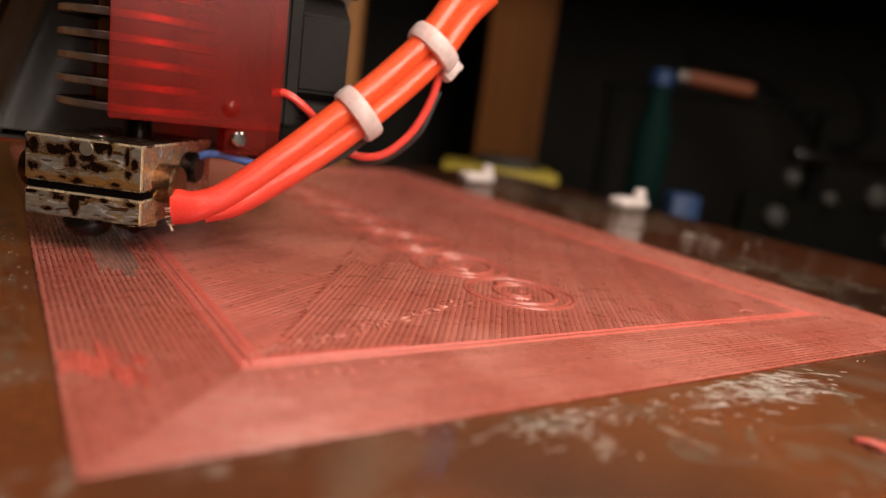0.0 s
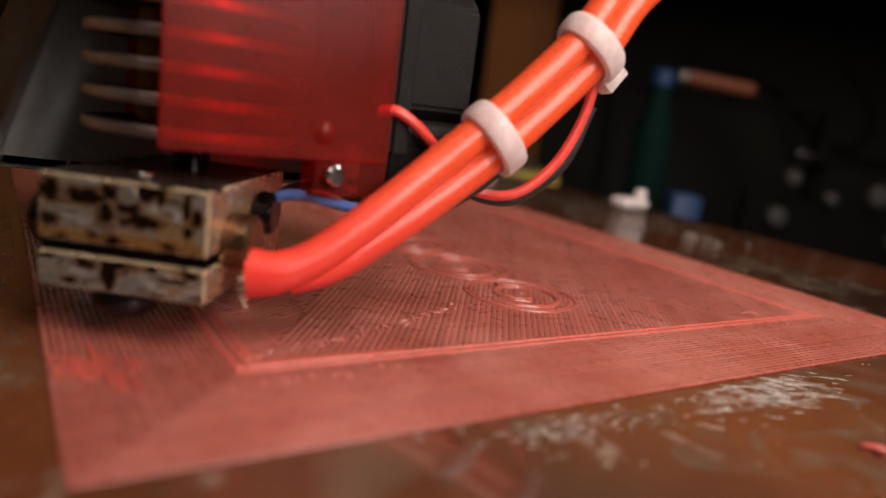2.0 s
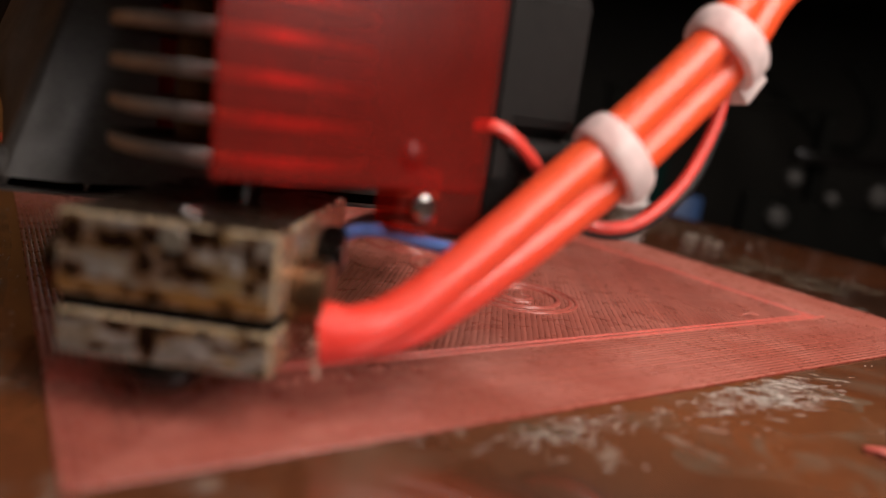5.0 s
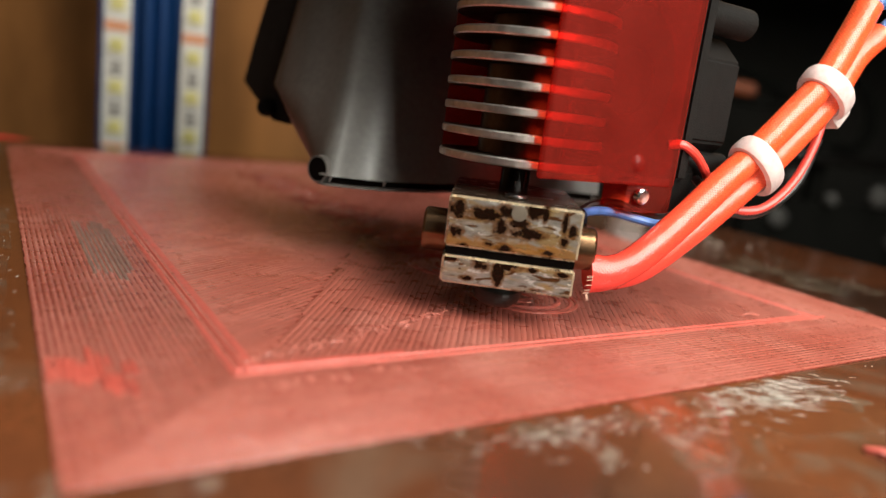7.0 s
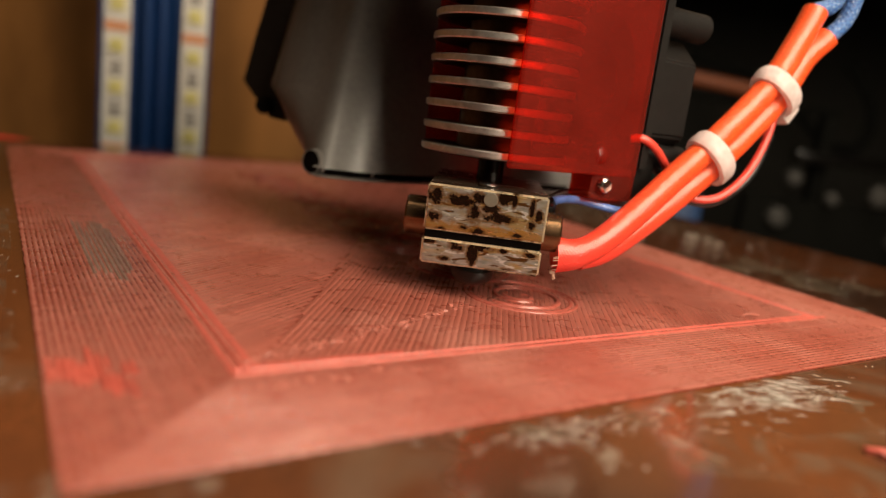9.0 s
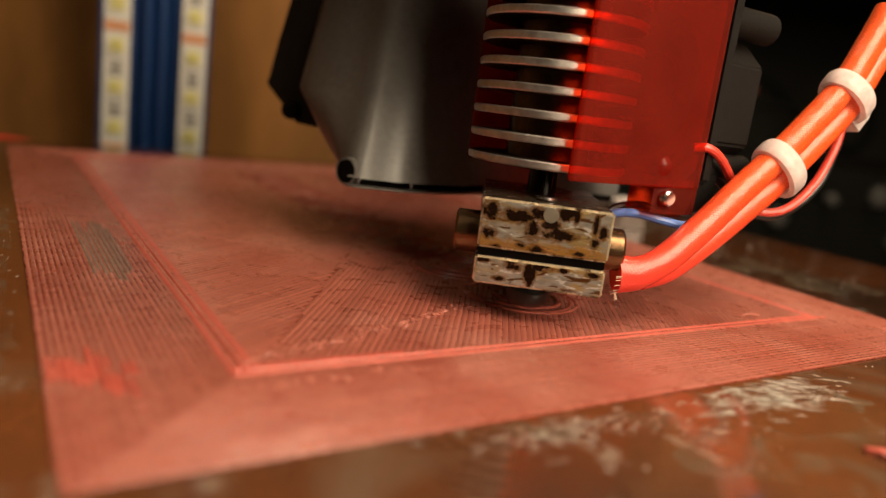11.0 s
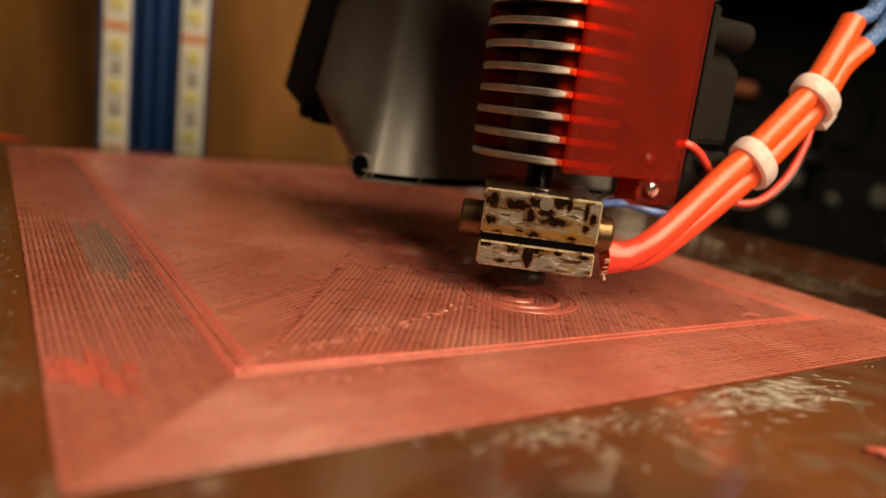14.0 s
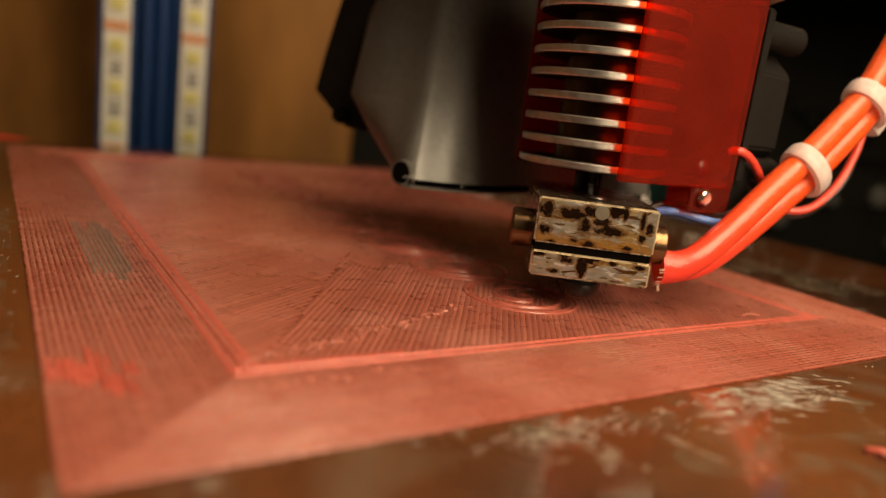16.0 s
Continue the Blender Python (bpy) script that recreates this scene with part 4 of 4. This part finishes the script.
# ---- behind the bed ----
def build_clutter():
    post = part("wooden_post", box(B(), (10, 400, -60), (46, 430, 420), 2.0), M_SHADED_WOOD)
    tagged(post, "brown wooden post behind the bed, coloured darker for shade", "post")
    spool = part("yellow_box", box(B(), (-6, 358, -60), (54, 398, -2), 2.0), M_YELLOW)
    tagged(spool, "yellow cardboard box on the bench behind the bed", "box")
    cable = part("red_cable", tube(B(), [(-230, 262, -5), (-190, 256, -5.5), (-160, 252, -6), (-140, 250, -8), (-132, 252, -12), (-126, 256, -22)], 1.5, 12), M_RED_WIRE)
    tagged(cable, "red cable lying behind the bed", "cable")
    disc = part("metal_lid", lathe(B(), (28, 376, -1.95), (0, 0, 1), [(0, 0), (0, 17), (2.5, 17.5), (4.5, 16), (4, 0)], 40), M_DIM)
    tagged(disc, "grey metal lid lying on a yellow box", "lid")
    bottle = part("green_bottle", lathe(B(), (95, 352, -60), (0, 0, 1), [(0, 0), (0, 8), (3, 9), (86, 9), (97, 5.5), (107, 5), (107, 0)], 32), M_TEAL)
    tagged(bottle, "dark green bottle on the bench", "bottle")
    part("bottle_cap", rod(B(), (95, 352, 47.2), (95, 352, 55), 5.6, 24, bevel=0.8), M_BLUE_PLASTIC, bottle, "blue cap")
    carton = part("blue_box", box(B(), (101, 320, -60), (114, 335, -1), 1.0), M_BLUE_PLASTIC)
    tagged(carton, "small blue plastic box beside the bed", "box")
    rack = new("tool_rack")
    rack.matrix_world = pose(0, 0.36, 0)
    tagged(rack, "dark tool rack with an orange-handled tool", "tool rack")
    part("rack_bar", box(B(), (70, -4, 44), (185, 4, 47), 0.8), M_UNLIT_BLACK, rack)
    part("rack_leg", box(B(), (178, -4, -60), (184, 4, 43.8), 0.8), M_UNLIT_BLACK, rack)
    part("rack_leg", box(B(), (72, -4, -60), (78, 4, 43.8), 0.8), M_UNLIT_BLACK, rack)
    part("orange_handle", rod(B(), (107, -8.2, 53), (139, -8.2, 50.5), 3.4, 18, bevel=1.0), M_ORANGE, rack, "orange wooden handle")
    part("tool_ferrule", rod(B(), (102, -8.2, 53.4), (106.8, -8.2, 53), 2.6, 18, bevel=0.5), M_GREY, rack, "grey metal ferrule")
    hose = part("grey_hose", tube(B(), [(125, 420, 70), (150, 418, 66), (172, 416, 60), (190, 412, 46), (206, 410, 32), (224, 410, 30), (232, 412, 44), (226, 414, 62), (214, 416, 76)], 3.2, 12), M_UNLIT_BLACK)
    tagged(hose, "hose looping behind the bed, coloured near-black for the shade", "hose")
    motor = new("rear_bracket")
    motor.matrix_world = pose(0.175, 0.35, 0)
    tagged(motor, "dark rear frame bracket with pale metal fittings", "bracket")
    part("bracket_plate", box(B(), (-30, 0, -60), (60, 8, 2), 1.5), M_UNLIT_BLACK, motor)
    part("bracket_beam", box(B(), (-12, -6, 20), (90, 2, 26), 1.0), M_BLACK_SCREW, motor)
    for x, z, r in ((-10, 12, 4.0), (10, 4, 3.4), (-14, -8, 5.0), (33, 8, 5.5), (46, -14, 4.0)):
        part("metal_fitting", lathe(B(), (x, 0, z), (0, -1, 0), [(0, r), (3, r), (4.5, r * 0.8), (5, r * 0.3), (4, 0)], 20), M_DIM, motor, "pale metal fitting")


build_clutter()


# ---- movement ----
# seconds, and how far the nozzle has gone from its first place, in millimetres
TRAVEL = [(0.0, 0.0, -2.0), (0.5, 6.12, -11.36), (1.0, 12.43, -20.69), (1.5, 17.6, -28.08), (2.0, 19.16, -30.34), (2.5, 20.89, -32.65),
          (3.0, 22.47, -34.92), (3.5, 23.93, -36.99), (4.0, 25.66, -39.39), (4.2, 26.4, -40.5), (4.8, 28.4, -43.4), (5.4, 30.3, -46.1), (6.0, 31.0, -46.6),
          (6.15, 34.0, -41.9), (6.3, 39.55, -34.1), (6.4, 43.7, -28.2), (6.5, 47.0, -23.7), (6.6, 50.6, -17.6), (6.7, 53.2, -13.4), (6.8, 55.2, -10.6), (6.9, 56.0, -9.6), (7.0, 56.25, -9.45),
          (7.5, 54.3, -7.5), (8.0, 52.67, -4.82), (8.5, 52.32, -2.2), (9.0, 53.27, 0.1), (9.2, 54.35, -0.2), (9.7, 56.5, -2.2), (10.3, 58.4, -5.3), (10.8, 59.6, -7.2), (11.3, 61.6, -7.5),
          (11.5, 62.65, -7.02), (12.0, 64.74, -5.3), (12.5, 65.69, -2.68), (13.0, 64.85, -0.09), (13.5, 62.59, 1.54), (14.0, 61.0, 3.34), (14.5, 61.84, 5.76), (15.0, 64.36, 5.01), (15.5, 66.5, 3.61), (16.0, 68.12, 1.04)]


def motions():
    x, y, z = HEAD_AT
    walk(head, [(t, pose((x + dx) * MM, (y + dy) * MM, z * MM, 0, 0, HEAD_TURN)) for t, dx, dy in TRAVEL])


motions()
